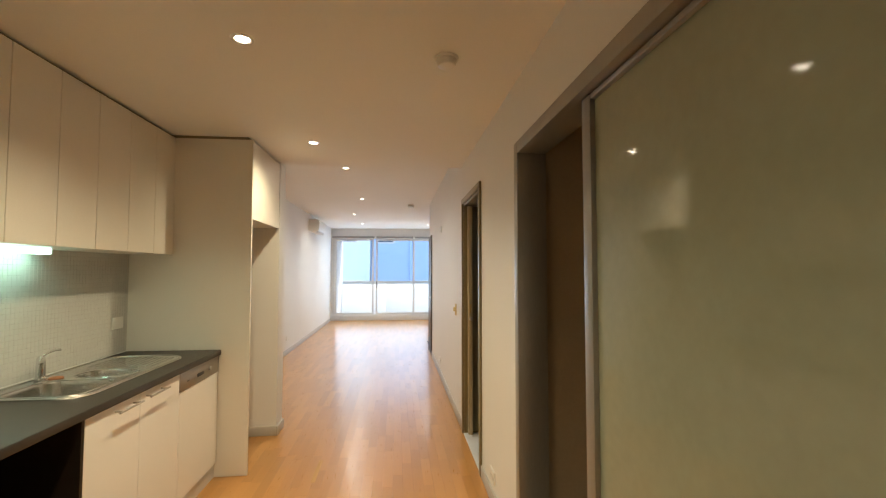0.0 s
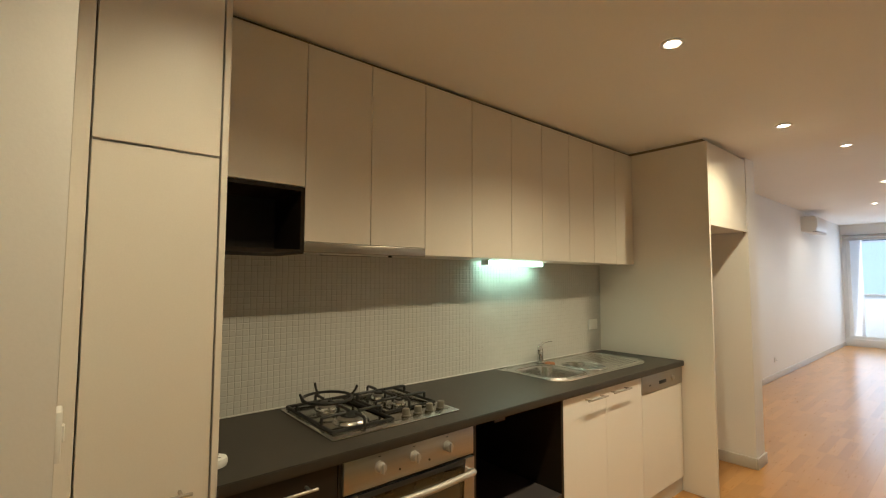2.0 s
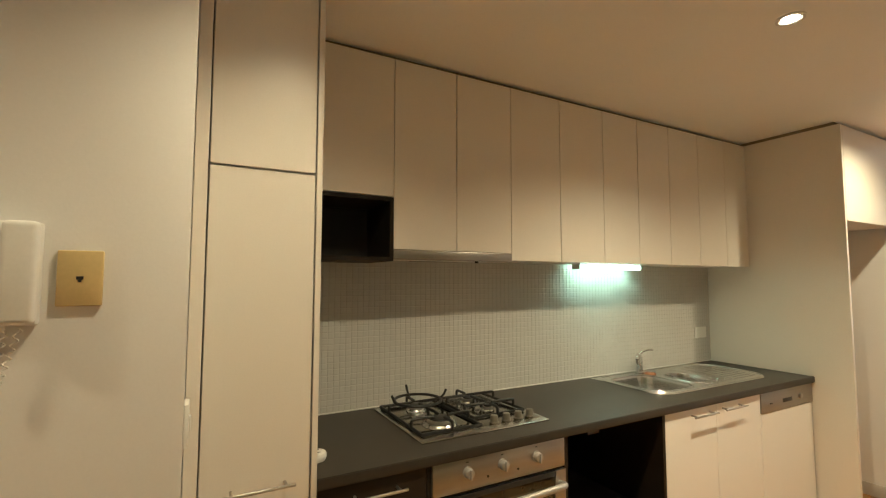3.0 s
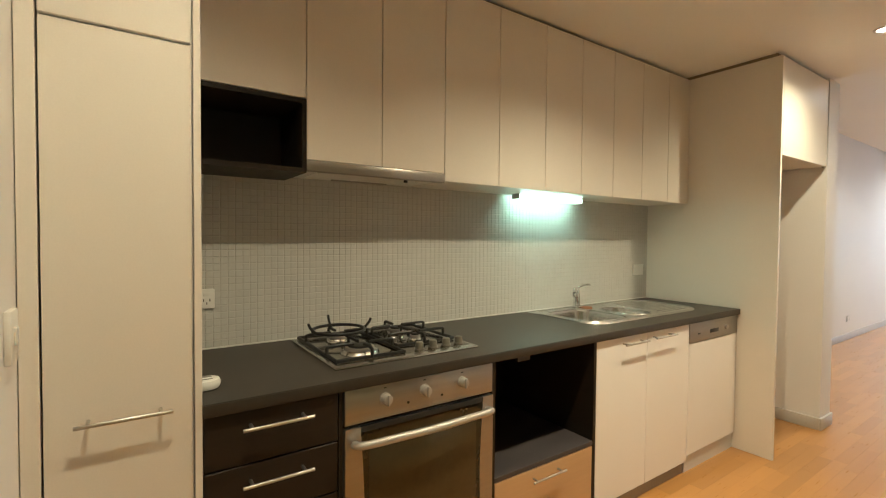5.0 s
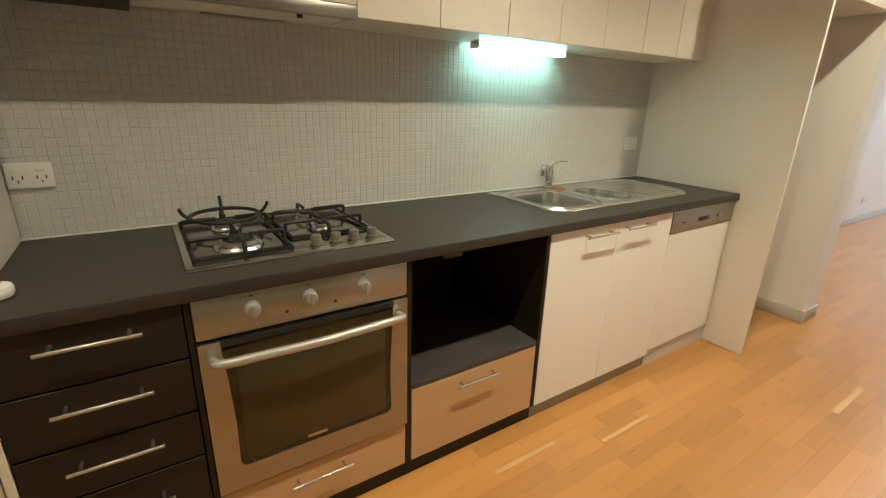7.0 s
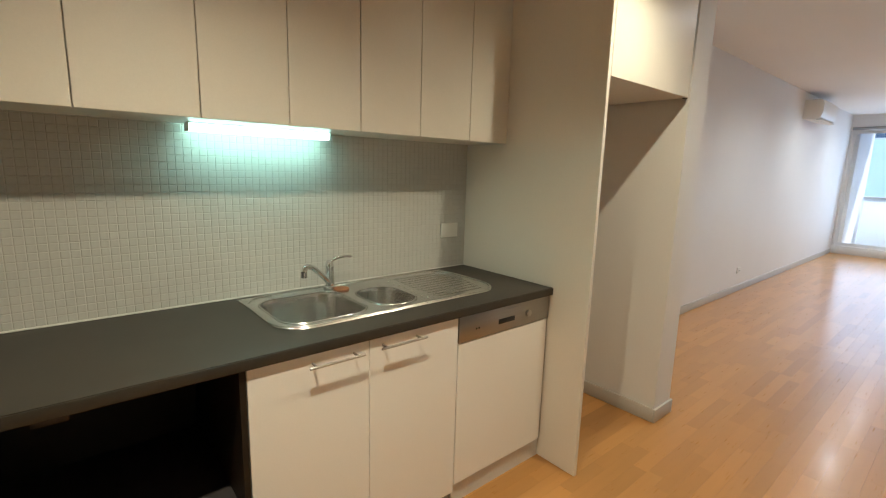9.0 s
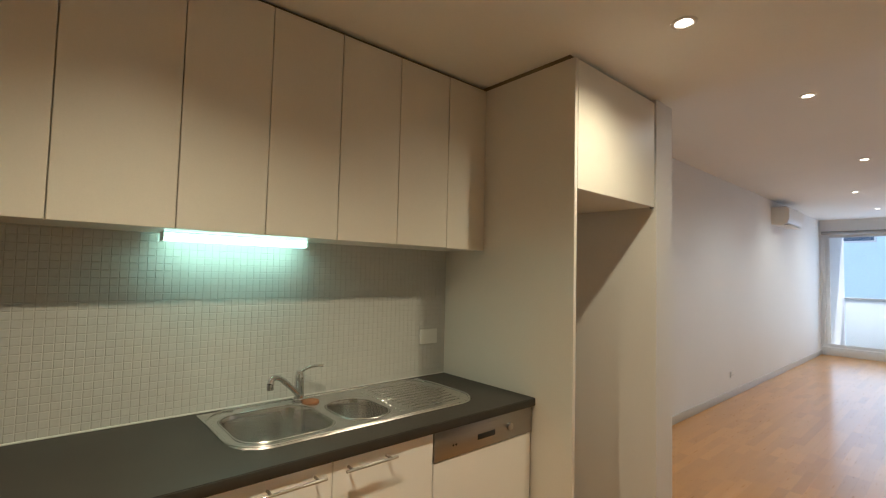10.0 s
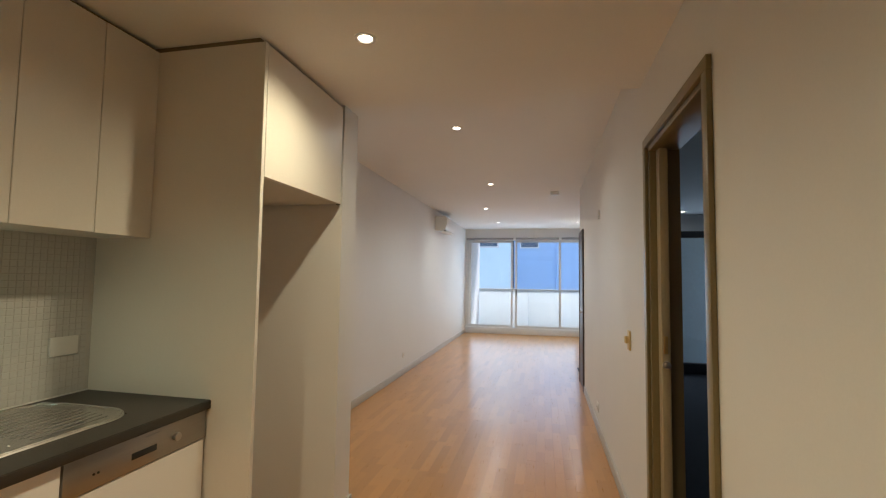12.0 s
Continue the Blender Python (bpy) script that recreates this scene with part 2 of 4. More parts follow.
# ---------------------------------------------------------------- structure
W = -0.036          # kitchen and living back wall
R = 2.49            # corridor's other wall
KZ, LZ = 2.46, 2.70  # ceilings
E1, E2, YW = 8.2, 2.95, 13.3

structure("wall_kitchen", box(W - 0.15, W, -0.3, YW + 0.12, -0.02, 2.9), PAINT, "long white painted plaster wall behind kitchen and living room", "wall")
structure("wall_entry", box(W, 0.81, -2.6, -0.245, -0.02, KZ), PAINT, "white painted wall beside the tall pantry", "wall")
structure("wall_nib", box(W, 0.81, 3.958, 4.16, -0.02, KZ), PAINT, "white plaster nib wall closing the fridge recess", "wall")
structure("wall_back", box(0.4, 4.2, -2.75, -2.6, -0.02, 2.9), PAINT, "plain white wall at the end of the entry", "wall")
T = 0.13
right = boxes((R, R + T, -2.6, -0.9, -0.02, 2.9), (R, R + T, -0.9, 1.96, 2.12, 2.9), (R, R + T, 1.96, 3.015, -0.02, 2.9),
              (R, R + T, 3.015, 3.84, 2.085, 2.9), (R, R + T, 3.84, E1, -0.02, 2.9))
structure("wall_corridor", right, PAINT, "white painted wall with two door openings", "wall")
structure("wall_living_side", boxes((E2, E2 + 0.1, E1, YW + 0.12, -0.02, 2.9), (R + T, E2 + 0.1, E1 - 0.1, E1, -0.02, 2.9)), PAINT, "white painted side wall of the living room", "wall")
structure("wall_window", boxes((W, E2, YW, YW + 0.12, 2.46, 2.9)), PAINT, "white wall strip above the balcony doors", "wall")
structure("wall_laundry", boxes((3.4, 3.5, -2.6, 2.05, -0.02, 2.9), (R + T, 3.4, 1.98, 2.05, -0.02, 2.9)), BROWN, "brown back wall of the laundry cupboard", "wall")
structure("wall_bedroom", boxes((5.6, 5.7, 2.05, 9.3, -0.02, 2.9), (R + T, 5.6, 1.97 + 0.08, 2.15, -0.02, 2.9), (E2 + 0.1, 3.2, 9.2, 9.3, -0.02, 2.9),
          (5.2, 5.6, 9.2, 9.3, -0.02, 2.9), (3.2, 5.2, 9.2, 9.3, 2.2, 2.9)), PAINT, "plain white walls of the bedroom", "wall")
structure("ceiling_kitchen", box(W - 0.15, R, -2.75, 4.02, KZ, 2.9), CEIL, "low white plasterboard kitchen ceiling", "ceiling")
structure("ceiling_living", box(W - 0.15, E2 + 0.1, 4.02, YW + 0.12, LZ, 3.0), CEIL, "white plasterboard living room ceiling", "ceiling")
structure("ceiling_bedroom", box(R + T, 5.7, -2.75, 9.3, 2.45, 3.0), CEIL, "white bedroom ceiling", "ceiling")
# unseen slab, added and run past the balcony to keep sun off the floor
structure("sun_blocking_slab", box(-0.6, 6.2, -3.2, 15.15, 3.0, 3.2), PAVE, "unseen grey slab added over the flat to block the sun", "roof")
structure("subfloor", box(W - 0.15, 5.7, -2.75, YW + 0.12, -0.25, -0.012), SUB, "dark subfloor below the boards", "floor")
structure("carpet", box(R + 0.02, 5.6, 2.05, 9.2, -0.012, 0.004), CARPET, "dark charcoal bedroom carpet", "carpet")
structure("laundry_floor", box(R + 0.02, 3.4, -2.6, 1.98, -0.012, 0.003), PAVE, "grey laundry floor", "floor")

# skirting boards
def skirting(name, *rows):
    return structure(name, boxes(*rows, bevel=0.004), SKIRT, "low grey-white painted skirting board", "skirting")


skirting("baseboard_living", (W, W + 0.014, 4.176, YW, 0, 0.085))
skirting("baseboard_nib", (0.81, 0.824, 3.944, 4.176, 0, 0.085), (W, 0.81, 3.944, 3.958, 0, 0.085), (W, 0.81, 4.16, 4.174, 0, 0.085))
skirting("baseboard_corridor", (R - 0.014, R, 2.0, 2.96, 0, 0.085), (R - 0.014, R, 3.895, 7.55, 0, 0.085))
skirting("baseboard_side", (E2 - 0.014, E2, E1, YW, 0, 0.085))
skirting("baseboard_entry", (0.81, 0.824, -2.6, -0.245, 0, 0.085))

# doorway to the bedroom: painted frame, and the leaf slid back into the wall
def doorway():
    d = tagged(new("door_1"), "olive-beige painted door frame, sliding leaf pushed back", "door", kind="structure")
    d.location = (R, 3.4, 0)
    for a, b in ((2.965, 3.015), (3.84, 3.89)):
        part("architrave", box(R - 0.018, R, a, b, 0, 2.0845, 0.003), OLIVE, d)
    part("architrave", box(R - 0.018, R, 2.965, 3.89, 2.085, 2.13, 0.003), OLIVE, d)
    for a, b in ((3.015, 3.04), (3.815, 3.84)):
        part("jamb", box(R - 0.003, R + T + 0.005, a, b, 0, 2.085, 0.002), OLIVE, d)
    part("head_jamb", box(R - 0.003, R + T + 0.005, 3.04, 3.815, 2.06, 2.085, 0.002), OLIVE, d)
    leaf = part("leaf", box(R + 0.028, R + 0.066, 3.755, 3.816, 0.012, 2.057, 0.003), LEAF, d, "beige painted door leaf edge")
    part("lock_plate", box(R + 0.036, R + 0.054, 3.7535, 3.755, 1.09, 1.17, 0.0005), BRASS, leaf, "small brass lock plate")
    knob = cyl(R + 0.047, 3.729, 1.04, 0.015, 0.026, "y", seg=18, bevel=0.004)
    cyl(R + 0.047, 3.748, 1.04, 0.018, 0.0075, "y", seg=18, bm=knob)
    part("pull_knob", knob, NICKEL, leaf, "small metal pull knob")
    part("threshold", box(R - 0.01, R + T, 3.04, 3.815, 0.004, 0.014, 0.003), WINALU, d)


doorway()

# laundry cupboard: aluminium frame with sliding glass panel
def laundry_door():
    d = tagged(new("door_2"), "grey aluminium sliding door with grey-green glass, partly open", "door", kind="structure")
    d.location = (R, 0.5, 0)
    part("jamb", box(R - 0.02, R + T, 1.90, 1.96, 0, 2.12, 0.003), ALU, d)
    part("head", box(R - 0.02, R + T, -0.9, 1.90, 2.06, 2.12, 0.003), ALU, d)
    part("sill_track", box(R - 0.005, R + T, -0.9, 1.90, 0.003, 0.015, 0.002), ALU, d)
    panel = part("sliding_panel", box(R + 0.03, R + 0.045, -0.82, 1.115, 0.07, 2.045), FROST, d, "glossy grey-green glass panel")
    part("stile", box(R + 0.012, R + 0.06, 1.11, 1.175, 0.016, 2.055, 0.004), ALU, panel)
    part("stile", box(R + 0.064, R + 0.1, 1.175, 1.235, 0.016, 2.055, 0.004), ALU, panel)
    part("stile", box(R + 0.012, R + 0.06, -0.9, -0.82, 0.016, 2.055, 0.004), ALU, panel)
    part("rail", box(R + 0.014, R + 0.058, -0.82, 1.11, 2.035, 2.055, 0.004), ALU, panel)
    part("rail", box(R + 0.014, R + 0.058, -0.82, 1.11, 0.016, 0.08, 0.004), ALU, panel)


laundry_door()

# dark door near the corridor wall's end
dd = thing("hall_door", (R, 7.9, 0), "dark brown closed door near the wall's end", "door")
leaf = part("leaf", box(R - 0.012, R - 0.001, 7.6, 8.16, 0.006, 2.04, 0.003), WENGE, dd)
for lo, hi in ((7.56, 7.6), (8.16, 8.2)):
    part("architrave", box(R - 0.02, R - 0.001, lo, hi, 0, 2.08, 0.003), WENGE, dd)
part("architrave", box(R - 0.02, R - 0.001, 7.6, 8.16, 2.042, 2.08, 0.003), WENGE, dd)
part("handle", cyl(R - 0.05, 7.66, 1.0, 0.011, 0.039, "x", seg=16), NICKEL, leaf)

# balcony doors
def balcony_window():
    d = tagged(new("window_1"), "wide silver aluminium sliding balcony doors, closed", "window", kind="structure")
    d.location = (1.45, YW, 0)
    part("sill", box(W, E2, YW - 0.02, YW + 0.1, 0, 0.16, 0.006), WINALU, d)
    part("head", box(W, E2, YW, YW + 0.1, 2.40, 2.46, 0.004), WINALU, d)
    for a, b in ((W, -0.006), (2.90, E2)):
        part("jamb", box(a, b, YW, YW + 0.1, 0.16, 2.40, 0.004), WINALU, d)
    for a, b, y in ((-0.006, 1.2, 0.055), (1.265, 2.41, 0.012), (2.355, 2.90, 0.055)):
        f = part("sash", boxes((a, a + 0.05, YW + y, YW + y + 0.035, 0.16, 2.40), (b - 0.05, b, YW + y, YW + y + 0.035, 0.16, 2.40),
                               (a + 0.05, b - 0.05, YW + y, YW + y + 0.035, 0.16, 0.22), (a + 0.05, b - 0.05, YW + y, YW + y + 0.035, 2.35, 2.40)), WINALU, d)
        g = part("pane", box(a + 0.05, b - 0.05, YW + y + 0.014, YW + y + 0.02, 0.22, 2.35), PANE, f)
        g.visible_shadow = False
    g = part("pane", box(1.2, 1.266, YW + 0.069, YW + 0.075, 0.17, 2.39), PANE, d)
    g.visible_shadow = False
    part("handle", boxes((1.285, 1.30, YW - 0.014, YW + 0.012, 0.95, 1.15), bevel=0.003), BLACK, d, "black pull handle")


balcony_window()
blind = thing("roller_blind", (1.45, YW - 0.06, 2.40), "grey roller blinds rolled up above the balcony doors", "blind")
for a, b in ((-0.02, 1.24), (1.26, 2.38), (2.40, E2 - 0.01)):
    part("rolled_fabric", cyl(a + 0.02, YW - 0.05, 2.44, 0.03, b - a - 0.04, "x", seg=20), ALU, blind)
    for x in (a, b - 0.02):
        part("bracket", box(x, x + 0.02, YW - 0.085, YW - 0.002, 2.405, 2.475, 0.004), PLASTIC, blind)

def bedroom_window():
    d = tagged(new("window_2"), "dark framed sliding bedroom window to the balcony", "window", kind="structure")
    d.location = (4.2, 9.2, 0)
    part("sill", box(3.2, 5.2, 9.19, 9.3, 0.0, 0.16, 0.004), DARKALU, d)
    part("head", box(3.2, 5.2, 9.19, 9.3, 2.10, 2.2, 0.004), DARKALU, d)
    for x in (3.2, 3.985, 5.14):
        part("mullion", box(x, x + 0.07, 9.2, 9.28, 0.16, 2.10, 0.004), DARKALU, d)
    for a, b in ((3.27, 3.985), (4.055, 5.14)):
        g = part("pane", box(a, b, 9.235, 9.241, 0.16, 2.10), PANE, d)
        g.visible_shadow = False


bedroom_window()

# ---------------------------------------------------------------- outside
structure("ground", box(-400, 400, -300, 600, -3.6, -3.4), PAVE, "grey paved ground far below the balcony", "ground")
structure("balcony_floor", box(-0.3, 5.8, YW + 0.12, 15.1, -0.3, -0.05), PAVE, "grey balcony slab", "balcony")
structure("building_base", box(-0.5, 6.0, -3.2, 15.1, -3.4, -0.3), RENDER_WHITE, "white rendered storey below the flat", "facade")
structure("balcony_blade", box(-0.1, 0.1, YW + 0.13, 15.05, -0.05, 2.9), RENDER_WHITE, "white rendered blade wall beside the balcony", "wall")
structure("bedroom_balcony", box(E2 + 0.11, 5.8, 9.31, 10.8, -0.29, -0.04), PAVE, "grey bedroom balcony slab", "balcony")
structure("bedroom_blade", box(4.12, 5.6, 9.95, 10.05, -0.04, 2.7), RENDER_PALE, "pale rendered screen wall on the bedroom balcony", "wall")
rail = thing("balcony_railing", (3.6, 10.6, -0.04), "white balcony railing with upright bars", "railing")
part("top_rail", box(3.1, 4.1, 10.57, 10.63, 1.12, 1.16, 0.004), TRIM, rail)
part("bottom_rail", box(3.1, 4.1, 10.58, 10.62, 0.06, 0.1, 0.004), TRIM, rail)
for k in range(10):
    part("bar", box(3.12 + 0.105 * k, 3.15 + 0.105 * k, 10.59, 10.61, -0.04 if k % 3 == 0 else 0.1, 1.12), TRIM, rail)
bal = thing("balustrade", (1.5, 15.0, -0.05), "white panelled balcony balustrade with a slim top rail", "balustrade")
for k in range(4):
    x = 0.12 + k * 1.42
    part("panel", box(x, x + 1.418, 14.97, 14.99, 0.0, 1.08, 0.002), BALUS, bal)
    part("foot", box(x + 0.6, x + 0.68, 14.96, 15.0, -0.05, 0.0, 0.003), WINALU, bal)
part("top_rail", box(0.1, 5.8, 14.95, 15.03, 1.082, 1.12, 0.006), TRIM, bal)


def facade():
    b = thing("apartment_building", (0, 24, -3.4), "rendered blue and pale apartment building across the lane", "building")
    part("wall", box(0.55, 14, 24.0, 32, -3.4, 9), RENDER_BLUE, b, "blue rendered wall")
    part("wall", box(-14, 0.5, 23.4, 32, -3.4, 9), RENDER_PALE, b, "pale blue rendered wall")
    part("roof", box(-14.3, 14.3, 23.0, 32.3, 9.0, 9.3), PAVE, b)
    part("downpipe", cyl(2.62, 23.94, -3.4, 0.07, 12.3, seg=12), RENDER_BLUE, b)
    for z in (2.95, 6.0):
        for x0, w, y in ((-1.5, 1.3, 23.4), (-4.6, 1.3, 23.4), (0.9, 0.8, 24.0), (4.6, 1.6, 24.0), (8.2, 1.6, 24.0)):
            win = part("window", boxes((x0 - 0.06, x0 + w + 0.06, y - 0.04, y, z - 0.06, z), (x0 - 0.06, x0 + w + 0.06, y - 0.04, y, z + 1.3, z + 1.36),
                                       (x0 - 0.06, x0, y - 0.04, y, z, z + 1.3), (x0 + w, x0 + w + 0.06, y - 0.04, y, z, z + 1.3)), WINALU, b)
            part("pane", box(x0, x0 + w, y - 0.02, y - 0.004, z, z + 1.3), FARGLASS, win)


facade()

# ---------------------------------------------------------------- kitchen: tall and wall cabinets
F = 0.60   # face of the base cabinets
U = 0.266  # face of the wall cabinets


def front(name, y0, y1, z0, z1, mat, parent, face=F, label=""):
    return part(name, box(face - 0.018, face, y0 + 0.0015, y1 - 0.0015, z0 + 0.0015, z1 - 0.0015, 0.0015, 1), mat, parent, label)


def pantry():
    c = thing("pantry_cupboard", (0.3, -0.08, 0), "tall cream laminate pantry cupboard with two doors", "cupboard")
    part("gable", box(W + 0.002, F + 0.004, 0.093, 0.110, 0, 2.44, 0.001, 1), LAM, c)
    part("gable", box(W + 0.002, F - 0.022, -0.207, -0.189, 0, 2.44, 0.001, 1), LAM, c)
    part("filler", box(F - 0.02, F + 0.002, -0.243, -0.209, 0, 2.44, 0.001, 1), LAM, c)
    part("carcass", box(W + 0.002, F - 0.024, -0.188, 0.0925, 0.07, 2.44), LAM, c)
    low = front("door", -0.206, 0.090, 0.07, 1.82, LAM, c)
    bar_handle(low, -0.150, 0.043, 0.908, F)
    front("door", -0.206, 0.090, 1.824, 2.438, LAM, c)
    part("kick", box(F - 0.06, F - 0.045, -0.188, 0.0925, 0, 0.068), DARK, c)
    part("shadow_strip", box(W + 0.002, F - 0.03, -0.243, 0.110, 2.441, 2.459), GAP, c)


pantry()


def wall_cabinet(y0, y1, z0, label):
    c = thing("wall_cabinet", ((W + U) / 2, (y0 + y1) / 2, z0), label, "cabinet", "wall cabinets")
    part("carcass", box(W + 0.002, U - 0.021, y0 + 0.001, y1 - 0.001, z0, 2.44), LAM, c)
    m = (y0 + y1) / 2
    front("door", y0, m, z0 - 0.002, 2.438, LAM, c, U)
    front("door", m, y1, z0 - 0.002, 2.438, LAM, c, U)
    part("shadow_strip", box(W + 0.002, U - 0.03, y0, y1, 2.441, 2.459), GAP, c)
    return c


wall_cabinet(0.490, 1.101, 1.622, "cream laminate wall cabinet above the range hood")
for a, b in ((1.101, 1.735), (1.735, 2.307), (2.307, 2.895)):
    wall_cabinet(a, b, 1.587, "cream laminate wall cabinet with two plain doors")
fill = thing("filler_panel", (U, 3.03, 1.587), "cream filler panel beside the tall end panel", "panel")
part("panel", box(U - 0.018, U, 2.8965, 3.155, 1.585, 2.438, 0.0015, 1), LAM, fill)
part("underside", box(W + 0.002, U - 0.02, 2.897, 3.155, 1.587, 1.603), LAM, fill)
part("shadow_strip", box(W + 0.002, U - 0.03, 2.897, 3.155, 2.441, 2.459), GAP, fill)


def nook_cabinet():
    c = thing("microwave_cabinet", (0.1, 0.29, 1.58), "cream wall cabinet over an empty black microwave niche", "cabinet")
    y0, y1 = 0.1115, 0.490
    part("carcass", box(W + 0.002, U - 0.021, y0, y1, 1.842, 2.44), LAM, c)
    front("door", y0, y1, 1.84, 2.438, LAM, c, U)
    t = 0.016
    part("niche_base", box(W + 0.002, U, y0, y1, 1.572, 1.572 + t), DARK, c, "charcoal laminate niche floor")
    part("niche_top", box(W + 0.002, U, y0, y1, 1.838 - t, 1.838), DARK, c)
    for a in (y0, y1 - t):
        part("niche_side", box(W + 0.002, U, a, a + t, 1.572 + t, 1.838 - t), DARK, c)
    part("back_panel", box(W + 0.003, W + 0.012, y0 + t, y1 - t, 1.572 + t, 1.838 - t), INNER, c)
    part("shadow_strip", box(W + 0.002, U - 0.03, y0, y1, 2.441, 2.459), GAP, c)


nook_cabinet()


def range_hood():
    h = thing("range_hood", (0.1, 0.795, 1.575), "slide-out stainless steel range hood under the cabinet", "range hood")
    part("body", box(W + 0.004, U - 0.03, 0.494, 1.097, 1.588, 1.621, 0.002, 1), PLASTIC, h)
    part("front_rail", box(U - 0.03, U + 0.004, 0.49, 1.101, 1.58, 1.62, 0.004), STEEL, h, "brushed steel front rail")
    for k in range(9):
        part("filter_slat", box(0.04 + 0.02 * k, 0.052 + 0.02 * k, 0.55, 1.04, 1.584, 1.588), PLASTIC, h)
    part("light_lens", box(0.0, 0.03, 0.68, 0.94, 1.581, 1.588, 0.002), ALU, h)
    part("switch", cyl(U - 0.045, 0.93, 1.572, 0.009, 0.016, seg=14), BLACK, h)


range_hood()


def tube_lamp():
    c = thing("strip_light", (0.05, 1.98, 1.56), "lit white fluorescent strip light under the cabinets", "lamp")
    part("housing", box(0.015, 0.085, 1.732, 2.268, 1.5835, 1.5868, 0.002), PLASTIC, c)
    part("diffuser", box(0.022, 0.078, 1.736, 2.264, 1.557, 1.5835, 0.006, 3), TUBE, c, "glowing pale green-white diffuser")
    for y in (1.732, 2.2645):
        part("end_cap", box(0.018, 0.082, y, y + 0.0035, 1.556, 1.5835, 0.001), PLASTIC, c)


tube_lamp()

# fridge recess: tall end panel and the cabinet above
P = 0.81
ep = thing("end_panel", (0.4, 3.167, 0), "tall cream laminate end panel beside the dishwasher", "panel")
part("panel", box(W + 0.002, P, 3.157, 3.178, 0, 2.44, 0.001, 1), LAM, ep)
part("shadow_strip", box(W + 0.002, P - 0.03, 3.158, 3.178, 2.441, 2.459), GAP, ep)


def fridge_cabinet():
    c = thing("fridge_cabinet", (0.4, 3.57, 1.85), "cream laminate cabinet above the empty fridge space", "cabinet")
    part("carcass", box(W + 0.002, P - 0.021, 3.18, 3.93, 1.852, 2.44), LAM, c)
    front("door", 3.18, 3.935, 1.85, 2.438, LAM, c, P)
    part("side_filler", box(P - 0.03, P - 0.012, 3.936, 3.957, 1.85, 2.438), DARK, c)
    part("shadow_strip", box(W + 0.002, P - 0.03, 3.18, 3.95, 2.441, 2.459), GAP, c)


fridge_cabinet()

# ---------------------------------------------------------------- kitchen: base cabinets


def drawer_unit():
    c = thing("drawer_cabinet", (0.3, 0.295, 0), "charcoal laminate cabinet of four drawers", "cabinet")
    part("carcass", box(W + 0.002, F - 0.02, 0.112, 0.482, 0.078, 0.86), DARK, c)
    for a, b, hz in ((0.712, 0.862, 0.819), (0.556, 0.71, 0.663), (0.414, 0.554, 0.507), (0.076, 0.412, 0.341)):
        d = front("drawer_front", 0.112, 0.482, a, b, DARK, c)
        bar_handle(d, 0.203, 0.397, hz, F)
    part("gable", box(W + 0.002, F, 0.484, 0.497, 0.076, 0.862), DARK, c)
    part("kick", box(F - 0.035, F - 0.022, 0.112, 0.497, 0, 0.076), DARK, c)


drawer_unit()


